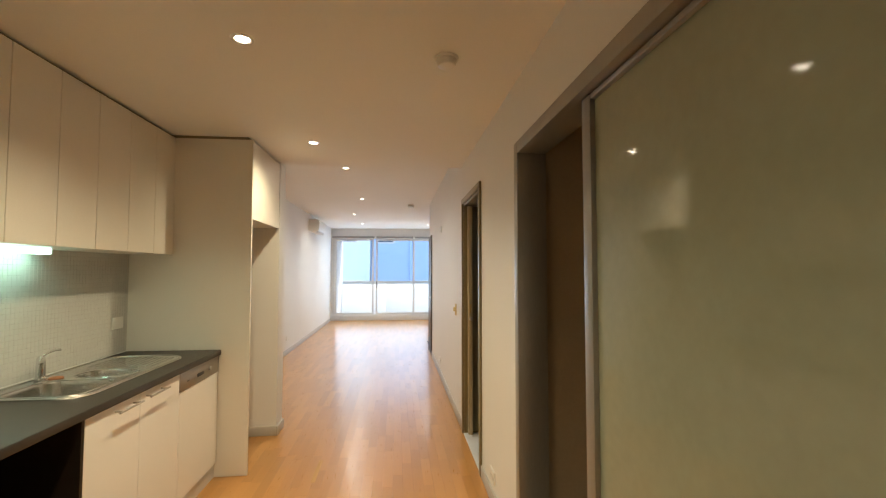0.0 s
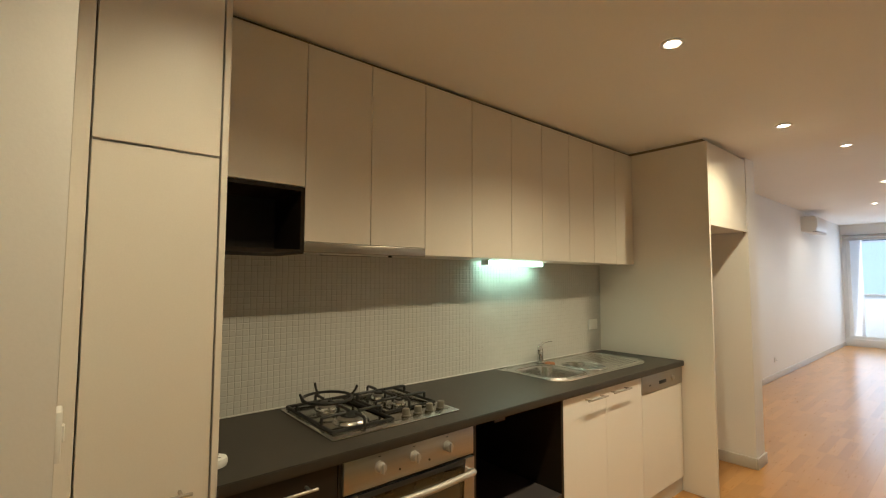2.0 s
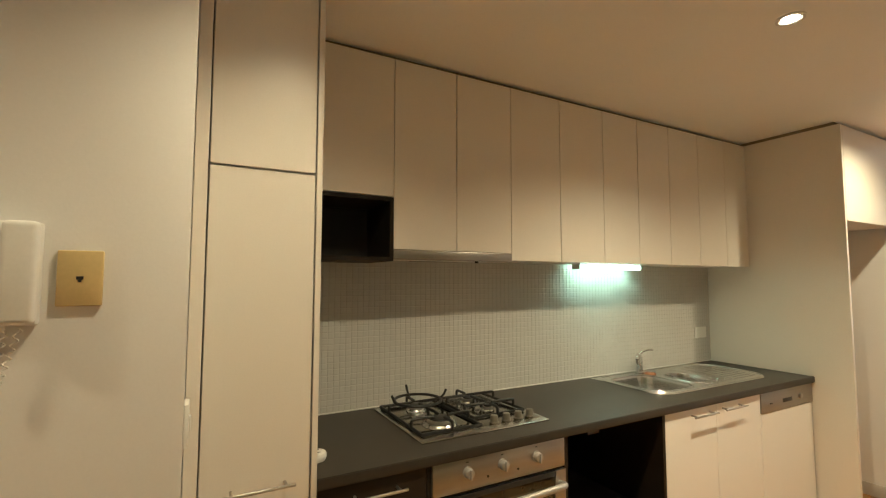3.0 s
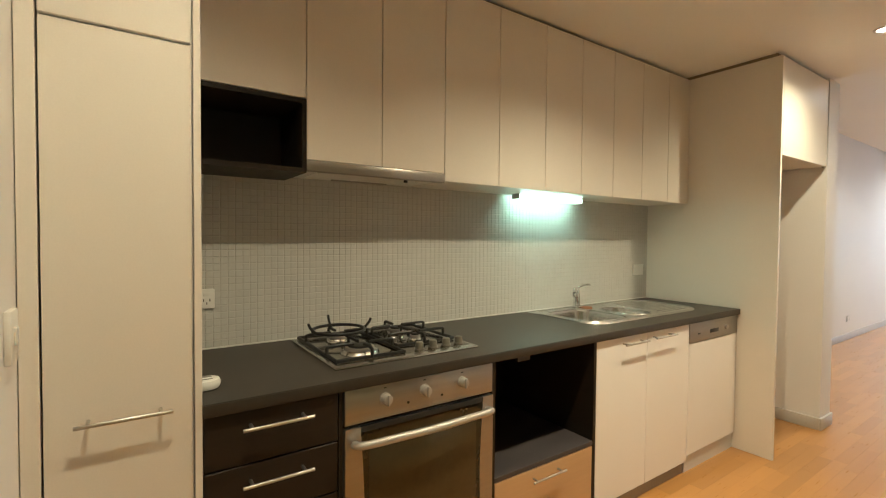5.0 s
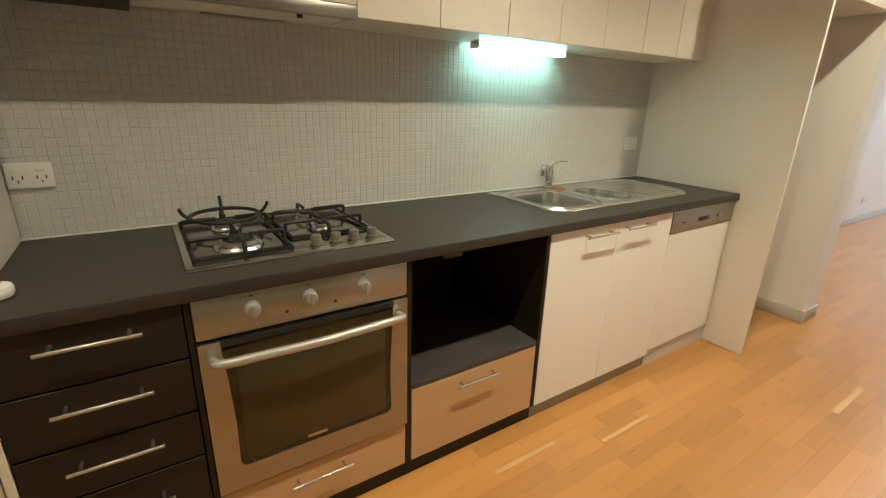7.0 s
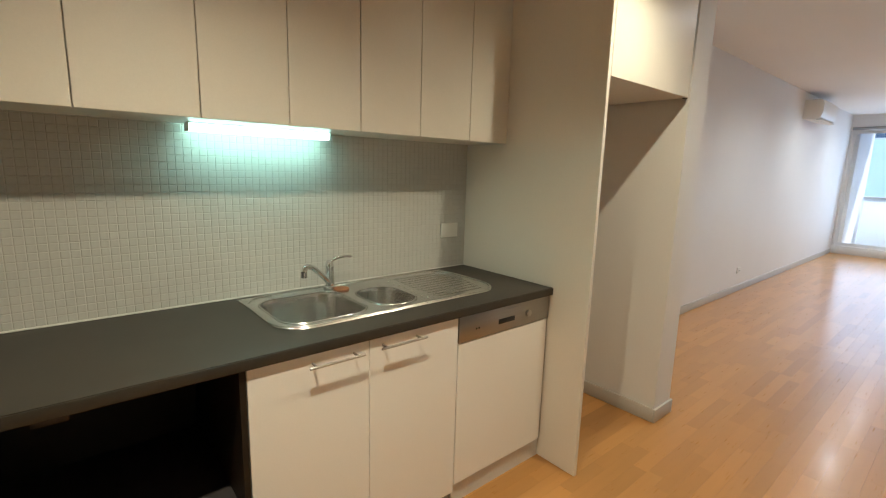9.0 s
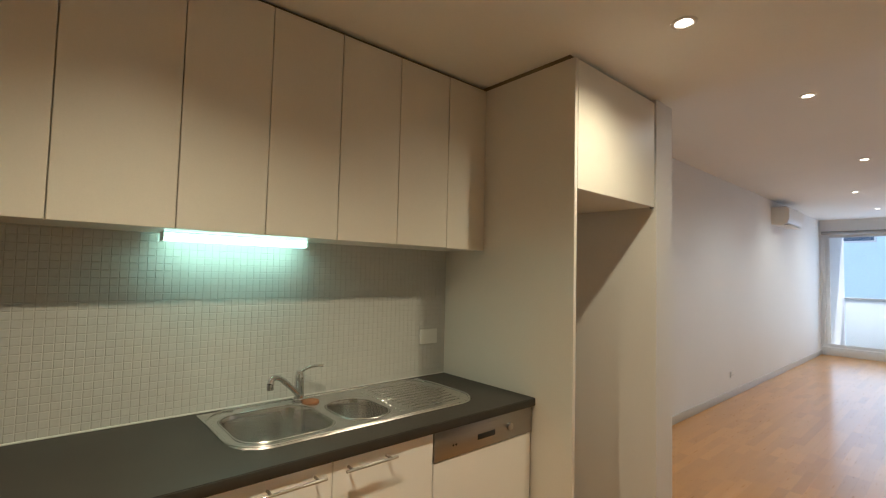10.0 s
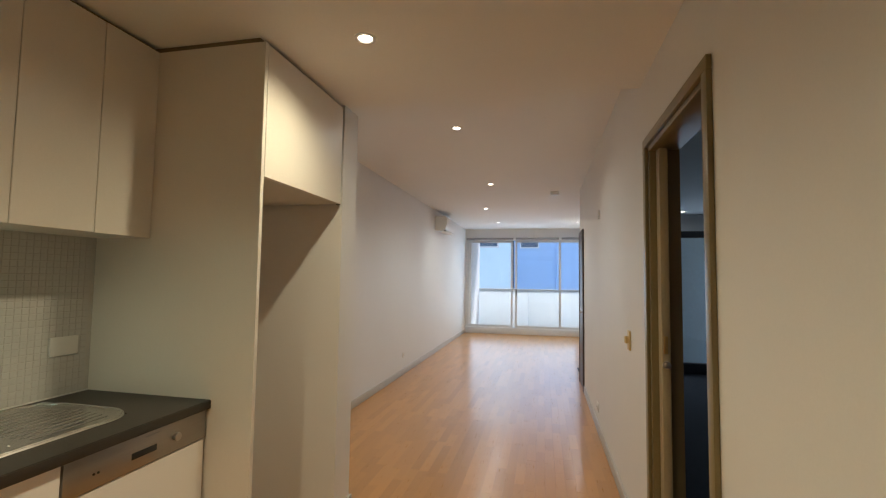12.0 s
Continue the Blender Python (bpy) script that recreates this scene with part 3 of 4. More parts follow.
def oven():
    o = thing("oven", (0.3, 0.8, 0.255), "built-in stainless steel oven with dark glass door", "oven")
    y0, y1 = 0.5, 1.097
    part("body", box(0.05, F - 0.03, y0 + 0.015, y1 - 0.015, 0.268, 0.858), BLACK, o)
    cp = part("control_panel", box(F - 0.02, F + 0.008, y0, y1, 0.752, 0.863, 0.003), STEEL, o, "brushed steel control panel")
    for y in (0.639, 0.790, 0.951):
        k = cyl(F + 0.007, y, 0.815, 0.021, 0.006, "x", seg=28)
        cyl(F + 0.012, y, 0.815, 0.0185, 0.02, "x", 0.016, seg=28, bevel=0.002, bm=k)
        bm_box(k, F + 0.03, F + 0.038, y - 0.004, y + 0.004, 0.797, 0.833, 0.002)
        part("knob", k, SATIN, cp, "round metal knob")
        part("mark", box(F + 0.0082, F + 0.009, y - 0.006, y + 0.004, 0.849, 0.852), BLACK, cp)
    for y in (0.725, 0.862):
        part("indicator", cyl(F + 0.006, y, 0.785, 0.0045, 0.004, "x", seg=12), BLACK, cp)
    part("vent_slot", box(F - 0.018, F - 0.006, y0 + 0.004, y1 - 0.004, 0.722, 0.752), BLACK, o)
    # door: steel frame round a window that narrows to its foot
    door = bmesh.new()
    x = F + 0.012
    outer = [(y0, 0.262), (y1, 0.262), (y1, 0.742), (y0, 0.742)]
    inner = []
    for cy, cz, a0, s in ((1.015, 0.358, -90, 1), (0.585, 0.358, 180, 1)):
        for k in range(7):
            a = radians(a0 + 90 * k / 6)
            inner.append((cy + 0.022 * math.cos(a), cz + 0.022 * math.sin(a)))
    right_side = [(1.028 + 0.018 * t, 0.358 + 0.384 * t) for t in (0.35, 0.7)] + [(1.047, 0.728)]
    left_side = [(0.552, 0.728)] + [(0.554 + 0.018 * (1 - t), 0.358 + 0.384 * t) for t in (0.7, 0.35)]
    ring = inner[:7] + right_side + left_side + inner[7:]
    for depth in (x, x - 0.03):
        loops = []
        for pts in (outer, ring):
            vs = [door.verts.new((depth, a, b)) for a, b in pts]
            loops += [door.edges.new((vs[i], vs[(i + 1) % len(vs)])) for i in range(len(vs))]
        bmesh.ops.triangle_fill(door, use_beauty=True, edges=loops)
    vs = list(door.verts)
    n, off = len(outer), len(outer) + len(ring)
    for i in range(n):
        door.faces.new((vs[i], vs[(i + 1) % n], vs[off + (i + 1) % n], vs[off + i]))
    for i in range(len(ring)):
        j = (i + 1) % len(ring)
        door.faces.new((vs[n + i], vs[n + j], vs[off + n + j], vs[off + n + i]))
    frame_part = part("door_frame", door, STEEL, o, "brushed steel door frame")
    part("door_glass", box(F - 0.012, F + 0.009, 0.546, 1.055, 0.32, 0.738), OVENGLASS, frame_part, "smoked glass window")
    part("inner_pane", box(F + 0.009, F + 0.0096, 0.582, 1.018, 0.352, 0.69, 0.0002), OVENPANE, frame_part, "brown inner glass")
    part("top_band", box(F + 0.004, F + 0.0128, 0.552, 1.047, 0.724, 0.7425), BLACK, frame_part, "black glass band")
    part("badge", box(F + 0.009, F + 0.0105, 0.755, 0.815, 0.352, 0.360), NICKEL, frame_part)
    for z in (0.44, 0.56):
        part("rack", cyl(F + 0.0075, 0.6, z, 0.002, 0.4, "y", seg=6), IRON, frame_part)
    hp = curve_points([(x - 0.002, 0.53, 0.69), (x + 0.04, 0.545, 0.7), (x + 0.052, 0.66, 0.702), (x + 0.058, 0.8, 0.702), (x + 0.052, 0.94, 0.702), (x + 0.04, 1.052, 0.7), (x - 0.002, 1.066, 0.69)], 6)
    h = tube(hp, 0.0125, 14)
    part("handle", h, SATIN, frame_part, "bowed satin steel handle")


oven()


def oven_drawer():
    c = thing("low_cabinet", (0.3, 0.8, 0.06), "maple laminate drawer below the oven", "cabinet")
    part("carcass", box(0.05, F - 0.02, 0.5, 1.097, 0.076, 0.252), DARK, c)
    d = front("drawer_front", 0.499, 1.098, 0.076, 0.25, MAPLE, c)
    bar_handle(d, 0.691, 0.889, 0.2, F, 0.03)
    part("kick", box(F - 0.035, F - 0.022, 0.498, 1.099, 0, 0.074), DARK, c)


oven_drawer()


def open_bay():
    c = thing("open_cabinet", (0.3, 1.42, 0), "charcoal open appliance bay above a maple drawer", "cabinet")
    part("gable", box(W + 0.002, F, 1.10, 1.119, 0.075, 0.862), DARK, c)
    part("gable", box(W + 0.002, F, 1.717, 1.735, 0.075, 0.862), DARK, c)
    part("shelf", box(W + 0.02, F, 1.1195, 1.7165, 0.383, 0.403, 0.001, 1), SHELF, c)
    part("back_panel", box(W + 0.003, W + 0.018, 1.1195, 1.7165, 0.07, 0.862), INNER, c)
    part("drawer_box", box(W + 0.02, F - 0.02, 1.125, 1.711, 0.08, 0.376), DARK, c)
    d = front("drawer_front", 1.121, 1.715, 0.076, 0.381, MAPLE, c)
    bar_handle(d, 1.308, 1.506, 0.34, F, 0.03)
    part("bracket", box(F - 0.05, F - 0.035, 1.27, 1.34, 0.83, 0.861), SHELF, c)
    part("kick", box(F - 0.035, F - 0.022, 1.10, 1.735, 0, 0.074), DARK, c)


open_bay()


def sink_unit():
    c = thing("sink_cabinet", (0.3, 2.15, 0), "white laminate sink cabinet with two doors", "cabinet")
    part("gable", box(W + 0.002, F - 0.021, 1.737, 1.754, 0.076, 0.862), LAMG, c)
    part("gable", box(W + 0.002, F - 0.021, 2.545, 2.561, 0.076, 0.862), LAMG, c)
    part("base", box(W + 0.002, F - 0.021, 1.7545, 2.5445, 0.076, 0.092), LAMG, c)
    a = front("door", 1.737, 2.146, 0.072, 0.862, LAMG, c)
    bar_handle(a, 1.915, 2.111, 0.828, F)
    b = front("door", 2.146, 2.561, 0.072, 0.862, LAMG, c)
    bar_handle(b, 2.176, 2.374, 0.831, F)
    part("kick", box(F - 0.035, F - 0.022, 1.736, 2.562, 0, 0.071), ALU, c)


sink_unit()


def dishwasher():
    d = thing("dishwasher", (0.3, 2.86, 0), "white fronted dishwasher with steel control strip", "dishwasher")
    y0, y1 = 2.564, 3.154
    part("body", box(0.02, F - 0.02, y0 + 0.004, y1 - 0.004, 0.1, 0.86), BLACK, d)
    part("door", box(F - 0.018, F, y0 + 0.002, y1 - 0.012, 0.105, 0.745, 0.0015, 1), LAMG, d)
    cp = part("control_strip", box(F - 0.018, F + 0.003, y0 + 0.001, y1 - 0.006, 0.748, 0.862, 0.002), STEEL, d, "brushed steel control strip")
    part("grip", box(F - 0.002, F + 0.0045, 2.795, 2.9, 0.785, 0.808, 0.002), BLACK, cp, "dark recessed grip")
    k = cyl(F + 0.002, 2.99, 0.803, 0.016, 0.012, "x", seg=22, bevel=0.002)
    part("dial", k, NICKEL, cp)
    for y in (2.66, 2.675):
        part("button", cyl(F + 0.002, y, 0.795, 0.004, 0.003, "x", seg=10), BLACK, cp)
    part("badge", box(F + 0.003, F + 0.0038, 2.85, 2.92, 0.845, 0.85), ALU, cp)
    part("kick", box(F - 0.03, F - 0.016, y0, y1, 0.0, 0.1), WINALU, d)


dishwasher()

# worktop with the sink's cut-out
SX0, SX1, SY0, SY1 = 0.003, 0.48, 1.885, 2.945
wt = thing("worktop", (0.3, 1.62, 0.864), "dark grey laminate kitchen worktop", "worktop")
slab = bmesh.new()
rims = []
for z in (0.9, 0.864):
    edges = []
    for pts in (((W + 0.001, 0.1105), (0.612, 0.1105), (0.612, 3.1565), (W + 0.001, 3.1565)),
                ((SX0 + 0.03, SY0 + 0.03), (SX1 - 0.03, SY0 + 0.03), (SX1 - 0.03, SY1 - 0.03), (SX0 + 0.03, SY1 - 0.03))):
        vs = [slab.verts.new((x, y, z)) for x, y in pts]
        rims.append(vs)
        edges += [slab.edges.new((vs[i], vs[(i + 1) % 4])) for i in range(4)]
    bmesh.ops.triangle_fill(slab, use_beauty=True, edges=edges)
for lo, hi in ((0, 2), (1, 3)):
    for i in range(4):
        slab.faces.new((rims[lo][i], rims[lo][(i + 1) % 4], rims[hi][(i + 1) % 4], rims[hi][i]))
part("top", slab, BENCH, wt)
part("front_edge", box(0.612, 0.616, 0.1105, 3.1565, 0.866, 0.898, 0.0015), BENCH, wt)
part("sealant", box(W + 0.001, W + 0.012, 0.1105, 3.1565, 0.9, 0.906, 0.002), PLASTIC, wt, "white sealant bead")


def sink():
    s = thing("kitchen_sink", (0.25, 2.4, 0.9), "stainless steel one-and-a-half bowl sink with drainer", "sink")
    z = 0.9055
    outer = round_rect(SX0, SX1, SY0, SY1, 0.13, 9)
    b1, b2 = round_rect(0.075, 0.445, 1.918, 2.272, 0.095), round_rect(0.14, 0.44, 2.305, 2.52, 0.1)
    bm = bmesh.new()
    edges, loops = [], []
    for pts in (outer, b1, b2):
        vs = [bm.verts.new((x, y, z)) for x, y in pts]
        loops.append(vs)
        edges += [bm.edges.new((vs[i], vs[(i + 1) % len(vs)])) for i in range(len(vs))]
    bmesh.ops.triangle_fill(bm, use_beauty=True, edges=edges)
    rim = [bm.verts.new((SX0 - 0.004 if x < 0.2 else x + 0.004, y, 0.9005)) for x, y in outer]
    for i in range(len(outer)):
        j = (i + 1) % len(outer)
        bm.faces.new((loops[0][i], loops[0][j], rim[j], rim[i]))
    part("deck", bm, BOWL, s, "satin steel deck")
    for pts, r, inset in ((outer, 0.004, 0.006), (b1, 0.003, -0.004), (b2, 0.003, -0.004)):
        mx, my = sum(p[0] for p in pts) / len(pts), sum(p[1] for p in pts) / len(pts)
        loop = [(x - math.copysign(inset, x - mx), y - math.copysign(inset, y - my), z) for x, y in pts]
        part("raised_bead", tube(loop + loop[:1], r, 8), BOWL, s)
    for pts, depth, shrink in ((b1, 0.14, 0.9), (b2, 0.1, 0.88)):
        cx, cy = sum(p[0] for p in pts) / len(pts), sum(p[1] for p in pts) / len(pts)
        bb, prev = bmesh.new(), None
        for k, dz in ((1.0, 0), (0.985, 0.006), (0.965, 0.02), (0.93, depth * 0.75), (shrink, depth * 0.92), (shrink - 0.1, depth), (0.12, depth + 0.004)):
            vs = [bb.verts.new((cx + (x - cx) * k, cy + (y - cy) * k, z - dz)) for x, y in pts]
            if prev:
                for i in range(len(vs)):
                    j = (i + 1) % len(vs)
                    bb.faces.new((prev[i], prev[j], vs[j], vs[i]))
            prev = vs
        bb.faces.new(prev)
        bowl = part("bowl", bb, BOWL, s)
        w = cyl(cx, cy, z - depth - 0.002, 0.036, 0.006, seg=24, bevel=0.002)
        part("drain", w, CHROME, bowl)
    for k in range(11):
        x = 0.07 + 0.035 * k
        part("drainer_rib", box(x, x + 0.008, 2.585 + 0.003 * abs(k - 5), 2.895 - 0.008 * abs(k - 5), z - 0.001, z + 0.0022, 0.001), BOWL, s)
    for k in range(9):
        part("drip_stud", cyl(0.1 + 0.04 * k, 2.548 + 0.01 * math.sin(k * 0.7), z - 0.0005, 0.006, 0.004, r2=0.003, seg=10), BOWL, s)


sink()


def tap():
    t = thing("mixer_tap", (0.04, 2.27, 0.905), "chrome kitchen mixer tap with a swung spout", "tap")
    x, y = 0.045, 2.27
    body = cyl(x, y, 0.9055, 0.027, 0.012, seg=28, bevel=0.003)
    cyl(x, y, 0.917, 0.0215, 0.085, r2=0.0195, seg=28, bm=body)
    cyl(x, y, 1.0, 0.021, 0.03, r2=0.014, seg=28, bevel=0.003, bm=body)
    part("body", body, CHROME, t)
    sp = tube(curve_points([(x + 0.004, y - 0.006, 0.935), (x + 0.036, y - 0.05, 0.974), (x + 0.076, y - 0.106, 1.02), (x + 0.1, y - 0.14, 1.038), (x + 0.117, y - 0.163, 1.036), (x + 0.123, y - 0.171, 1.02)], 7), 0.0115, 16)
    part("spout", sp, CHROME, t)
    part("aerator", cyl(x + 0.123, y - 0.171, 1.0, 0.0135, 0.022, seg=20), CHROME, t)
    lv = tube(curve_points([(x, y, 1.022), (x + 0.008, y + 0.03, 1.04), (x + 0.02, y + 0.065, 1.048), (x + 0.028, y + 0.095, 1.047)], 6), 0.006, 12)
    part("lever", lv, CHROME, t)


tap()
soap = solid("soap_pad", cyl(0.1, 2.30, 0.906, 0.035, 0.008, r2=0.032, seg=24, bevel=0.002), CLAY, "small brown scouring pad on the sink deck", "scourer")


def hob():
    h = thing("gas_hob", (0.26, 0.81, 0.9), "four burner stainless steel gas hob with black trivets", "hob")
    part("plate", box(0.012, 0.51, 0.507, 1.107, 0.9, 0.909, 0.004), BOWL, h, "stainless steel hob plate")
    part("pan_well", box(0.03, 0.47, 0.525, 1.09, 0.9085, 0.9105, 0.001), HOBSTEEL, h)
    for x, y, r in ((0.36, 0.66, 0.074), (0.14, 0.66, 0.05), (0.14, 0.93, 0.042), (0.3, 0.935, 0.03)):
        b = part("burner", cyl(x, y, 0.91, r, 0.014, r2=r * 0.86, seg=32, bevel=0.003), BOWL, h, "polished burner base")
        part("flame_ring", cyl(x, y, 0.924, r * 0.72, 0.01, seg=32, bevel=0.002), NICKEL, b)
        part("cap", cyl(x, y, 0.934, r * 0.6, 0.007, r2=r * 0.55, seg=32, bevel=0.002), IRON, b)
    for k in range(4):
        y = 0.868 + 0.062 * k
        kn = cyl(0.445, y, 0.91, 0.019, 0.006, seg=24)
        cyl(0.445, y, 0.914, 0.0165, 0.026, r2=0.015, seg=24, bevel=0.002, bm=kn)
        part("knob", kn, KNOB, h, "pewter grey control knob")

    def trivet(y0, y1, x0, x1, centres):
        z = 0.948
        bm = tube([(x0, y0, 0.918), (x0, y1, 0.918), (x1, y1, 0.918), (x1, y0, 0.918), (x0, y0, 0.918)], 0.0066, 8)
        for cx, cy, r in centres:
            for dx, dy in ((1, 0), (-1, 0), (0, 1), (0, -1)):
                ex = (x1 if dx > 0 else x0) if dx else cx
                ey = (y1 if dy > 0 else y0) if dy else cy
                if dx and abs(ex - cx) > 0.16:
                    ex = cx + dx * 0.115
                sx, sy = cx + dx * r, cy + dy * r
                tube(curve_points([(ex, ey, 0.918), (ex, ey, 0.94), (ex - dx * 0.012, ey - dy * 0.012, z), (sx, sy, z)], 4), 0.0062, 8, bm)
        return part("trivet", bm, IRON, h, "black enamelled trivet")

    left_t = trivet(0.53, 0.79, 0.035, 0.465, ((0.37, 0.66, 0.03), (0.14, 0.66, 0.03)))
    trivet(0.815, 1.075, 0.035, 0.375, ((0.14, 0.93, 0.03), (0.3, 0.935, 0.02)))
    # wok ring with three prongs on the rear burner
    ring = tube([(0.15 + 0.105 * math.cos(a), 0.66 + 0.105 * math.sin(a), 0.959) for a in (2 * math.pi * k / 32 for k in range(33))], 0.0065, 8)
    for a in (-80, 80, 178):
        c, s = math.cos(radians(a)), math.sin(radians(a))
        tube(curve_points([(0.15 + 0.09 * c, 0.66 + 0.09 * s, 0.95), (0.15 + 0.105 * c, 0.66 + 0.105 * s, 0.959), (0.15 + 0.125 * c, 0.66 + 0.125 * s, 0.978), (0.15 + 0.135 * c, 0.66 + 0.135 * s, 0.998)], 4), 0.0055, 8, ring)
    part("wok_ring", ring, IRON, h, "black iron wok ring with raised prongs")


hob()

tm = thing("kitchen_timer", (0.47, 0.14, 0.9), "small white oval kitchen timer on the worktop", "timer")
shape = cyl(0, 0, 0, 0.038, 0.03, seg=36, bevel=0.01)
bmesh.ops.transform(shape, matrix=pose(0.468, 0.135, 0.9005, 0, 0, 25) @ Matrix.Diagonal((0.95, 1.0, 1, 1)), verts=shape.verts)
part("case", shape, PLASTIC, tm)
part("display", box(0.445, 0.462, 0.12, 0.15, 0.9302, 0.9315, 0.0004), ALU, tm)
part("slot", box(0.481, 0.484, 0.122, 0.15, 0.9302, 0.9315, 0.0003), BLACK, tm)

# ---------------------------------------------------------------- outlets, switches, intercom


def outlet_wall(y0, y1, z0, z1, x, sign, label, slots=2, mat=PLASTIC, name="power_outlet"):
    """A plate on a wall that faces +x (sign 1) or -x (sign -1)."""
    a, b = sorted((x, x + sign * 0.011))
    o = thing(name, (x, (y0 + y1) / 2, z0), label, "switch" if name == "light_switch" else "outlet")
    part("plate", box(a, b, y0, y1, z0, z1, 0.003), mat, o)
    f0, f1 = sorted((x + sign * 0.0105, x + sign * 0.0118))
    zc, w = (z0 + z1) / 2, (y1 - y0) / max(slots, 1)
    for k in range(slots):
        yc = y0 + w * (k + 0.5)
        h = z1 - z0
        for dy in (-0.011, 0.011):
            part("slot", box(f0, f1, yc + dy - 0.0016, yc + dy + 0.0016, zc - 0.14 * h, zc), BLACK, o)
        part("slot", box(f0, f1, yc - 0.0014, yc + 0.0014, zc - 0.3 * h, zc - 0.18 * h), BLACK, o)
        part("rocker", box(*sorted((x + sign * 0.0105, x + sign * 0.0145)), yc - 0.012, yc + 0.012, zc + 0.14 * h, zc + 0.3 * h, 0.001), mat, o)
    return o


outlet_wall(0.114, 0.224, 1.06, 1.135, W + 0.009, 1, "white double power outlet on the mosaic splashback")
outlet_wall(2.972, 3.09, 1.074, 1.153, W + 0.009, 1, "white power outlet near the splashback corner", 0)
outlet_wall(7.9, 8.02, 0.245, 0.32, W, 1, "white power outlet low on the living room wall")
outlet_wall(6.0, 6.12, 0.19, 0.265, R, -1, "white power outlet low on the corridor wall")
outlet_wall(2.53, 2.65, 0.14, 0.215, R, -1, "white power outlet above the skirting")
sw = outlet_wall(4.36, 4.435, 1.01, 1.125, R, -1, "yellowed light switch plate beside the doorway", 0, AGED, "light_switch")
part("rocker", box(R - 0.03, R - 0.01, 4.375, 4.42, 1.05, 1.09, 0.004), AGED, sw)
tp = outlet_wall(-0.482, -0.404, 1.44, 1.556, 0.81, 1, "yellowed telephone socket plate on the wall", 0, AGED, "telephone_socket")
part("jack", boxes((0.8205, 0.8222, -0.449, -0.437, 1.495, 1.502), (0.8205, 0.8222, -0.446, -0.440, 1.49, 1.495)), BLACK, tp)
rs = thing("wall_switch", (0.69, -0.24, 1.08), "small white switch on the wall's return", "switch")
part("plate", box(0.655, 0.725, -0.245, -0.233, 1.083, 1.19, 0.003), PLASTIC, rs)
part("rocker", box(0.68, 0.704, -0.235, -0.228, 1.12, 1.155, 0.002), PLASTIC, rs)


def intercom():
    i = thing("intercom", (0.83, -0.55, 1.40), "white wall intercom with a corded handset", "intercom")
    part("base", box(0.81, 0.84, -0.63, -0.505, 1.405, 1.61, 0.006), PLASTIC, i)
    part("handset", box(0.84, 0.868, -0.56, -0.502, 1.408, 1.61, 0.011, 3), PLASTIC, i)
    pts = []
    for k in range(150):
        t = k / 149
        a = t * math.pi * 44
        y = -0.53 - 0.025 * math.sin(math.pi * t) - 0.02 * t
        z = 1.40 - 0.13 * math.sin(math.pi * t)
        pts.append((0.836 + 0.005 * math.cos(a), y + 0.005 * math.sin(a), z))
    part("cord", tube(pts, 0.0017, 5), PLASTIC, i, "white coiled cord")


intercom()
hook = thing("wall_sensor", (R, 5.88, 2.0), "tiny white sensor on the corridor wall", "sensor")
part("case", box(R - 0.02, R, 5.85, 5.91, 1.99, 2.07, 0.006), PLASTIC, hook)


def air_conditioner():
    a = thing("air_conditioner", (0.08, 10.2, 2.305), "white wall mounted split air conditioner", "air conditioner")
    bm = bmesh.new()
    prof = [(W, 2.325), (0.10, 2.305), (0.17, 2.335), (0.195, 2.405), (0.195, 2.525), (0.17, 2.58), (W, 2.59)]
    ends = [[bm.verts.new((x, y, z)) for x, z in prof] for y in (9.81, 10.7)]
    for k in range(len(prof)):
        j = (k + 1) % len(prof)
        bm.faces.new((ends[0][k], ends[0][j], ends[1][j], ends[1][k]))
    bm.faces.new(ends[0]), bm.faces.new(ends[1])
    part("case", bm, PLASTIC, a)
    part("louvre", box(0.1, 0.185, 9.85, 10.7, 2.302, 2.308, 0.002), PLASTIC, a)
    part("outlet_slot", box(0.09, 0.17, 9.87, 10.6, 2.309, 2.317), BLACK, a)
    part("intake_grille", box(0.0, 0.15, 9.87, 10.6, 2.586, 2.595), ALU, a)


air_conditioner()

# ---------------------------------------------------------------- ceiling fittings


def downlight_at(x, y, z, label="recessed round white downlight, switched on"):
    d = thing("downlight", (x, y, z), label, "downlight", "ceiling downlights")
    bm = bmesh.new()
    n, rings = 32, []
    for r, dz in ((0.048, 0.0), (0.046, -0.005), (0.036, -0.006), (0.029, -0.001), (0.026, -0.001)):
        rings.append([bm.verts.new((x + r * math.cos(2 * math.pi * k / n), y + r * math.sin(2 * math.pi * k / n), z - 0.0005 + dz)) for k in range(n)])
    for p, q in zip(rings, rings[1:]):
        for k in range(n):
            bm.faces.new((p[k], p[(k + 1) % n], q[(k + 1) % n], q[k]))
    part("trim_ring", bm, TRIM, d)
    part("lamp_face", cyl(x, y, z - 0.004, 0.028, 0.003, seg=28), LAMPFACE, d, "glowing warm lamp face")
    return d


# the one at y -1.45 is unseen, added to brighten the entry
for x, y, share, cone in ((1.22, -1.45, 0.3, 140), (1.22, 0.1, 0.32, 140), (1.215, 1.665, 0.76, 140), (1.23, 3.25, 0.47, 154)):
    downlight_at(x, y, KZ)
    spot(x, y, KZ - 0.012, KITCHEN_W * share, cone)
for x, y in ((1.26, 5.19), (1.28, 7.56), (0.95, 9.72), (0.97, 11.8), (2.71, 11.93)):
    downlight_at(x, y, LZ)
    spot(x, y, LZ - 0.012, LIVING_W, 160, (1.0, 0.96, 0.82))
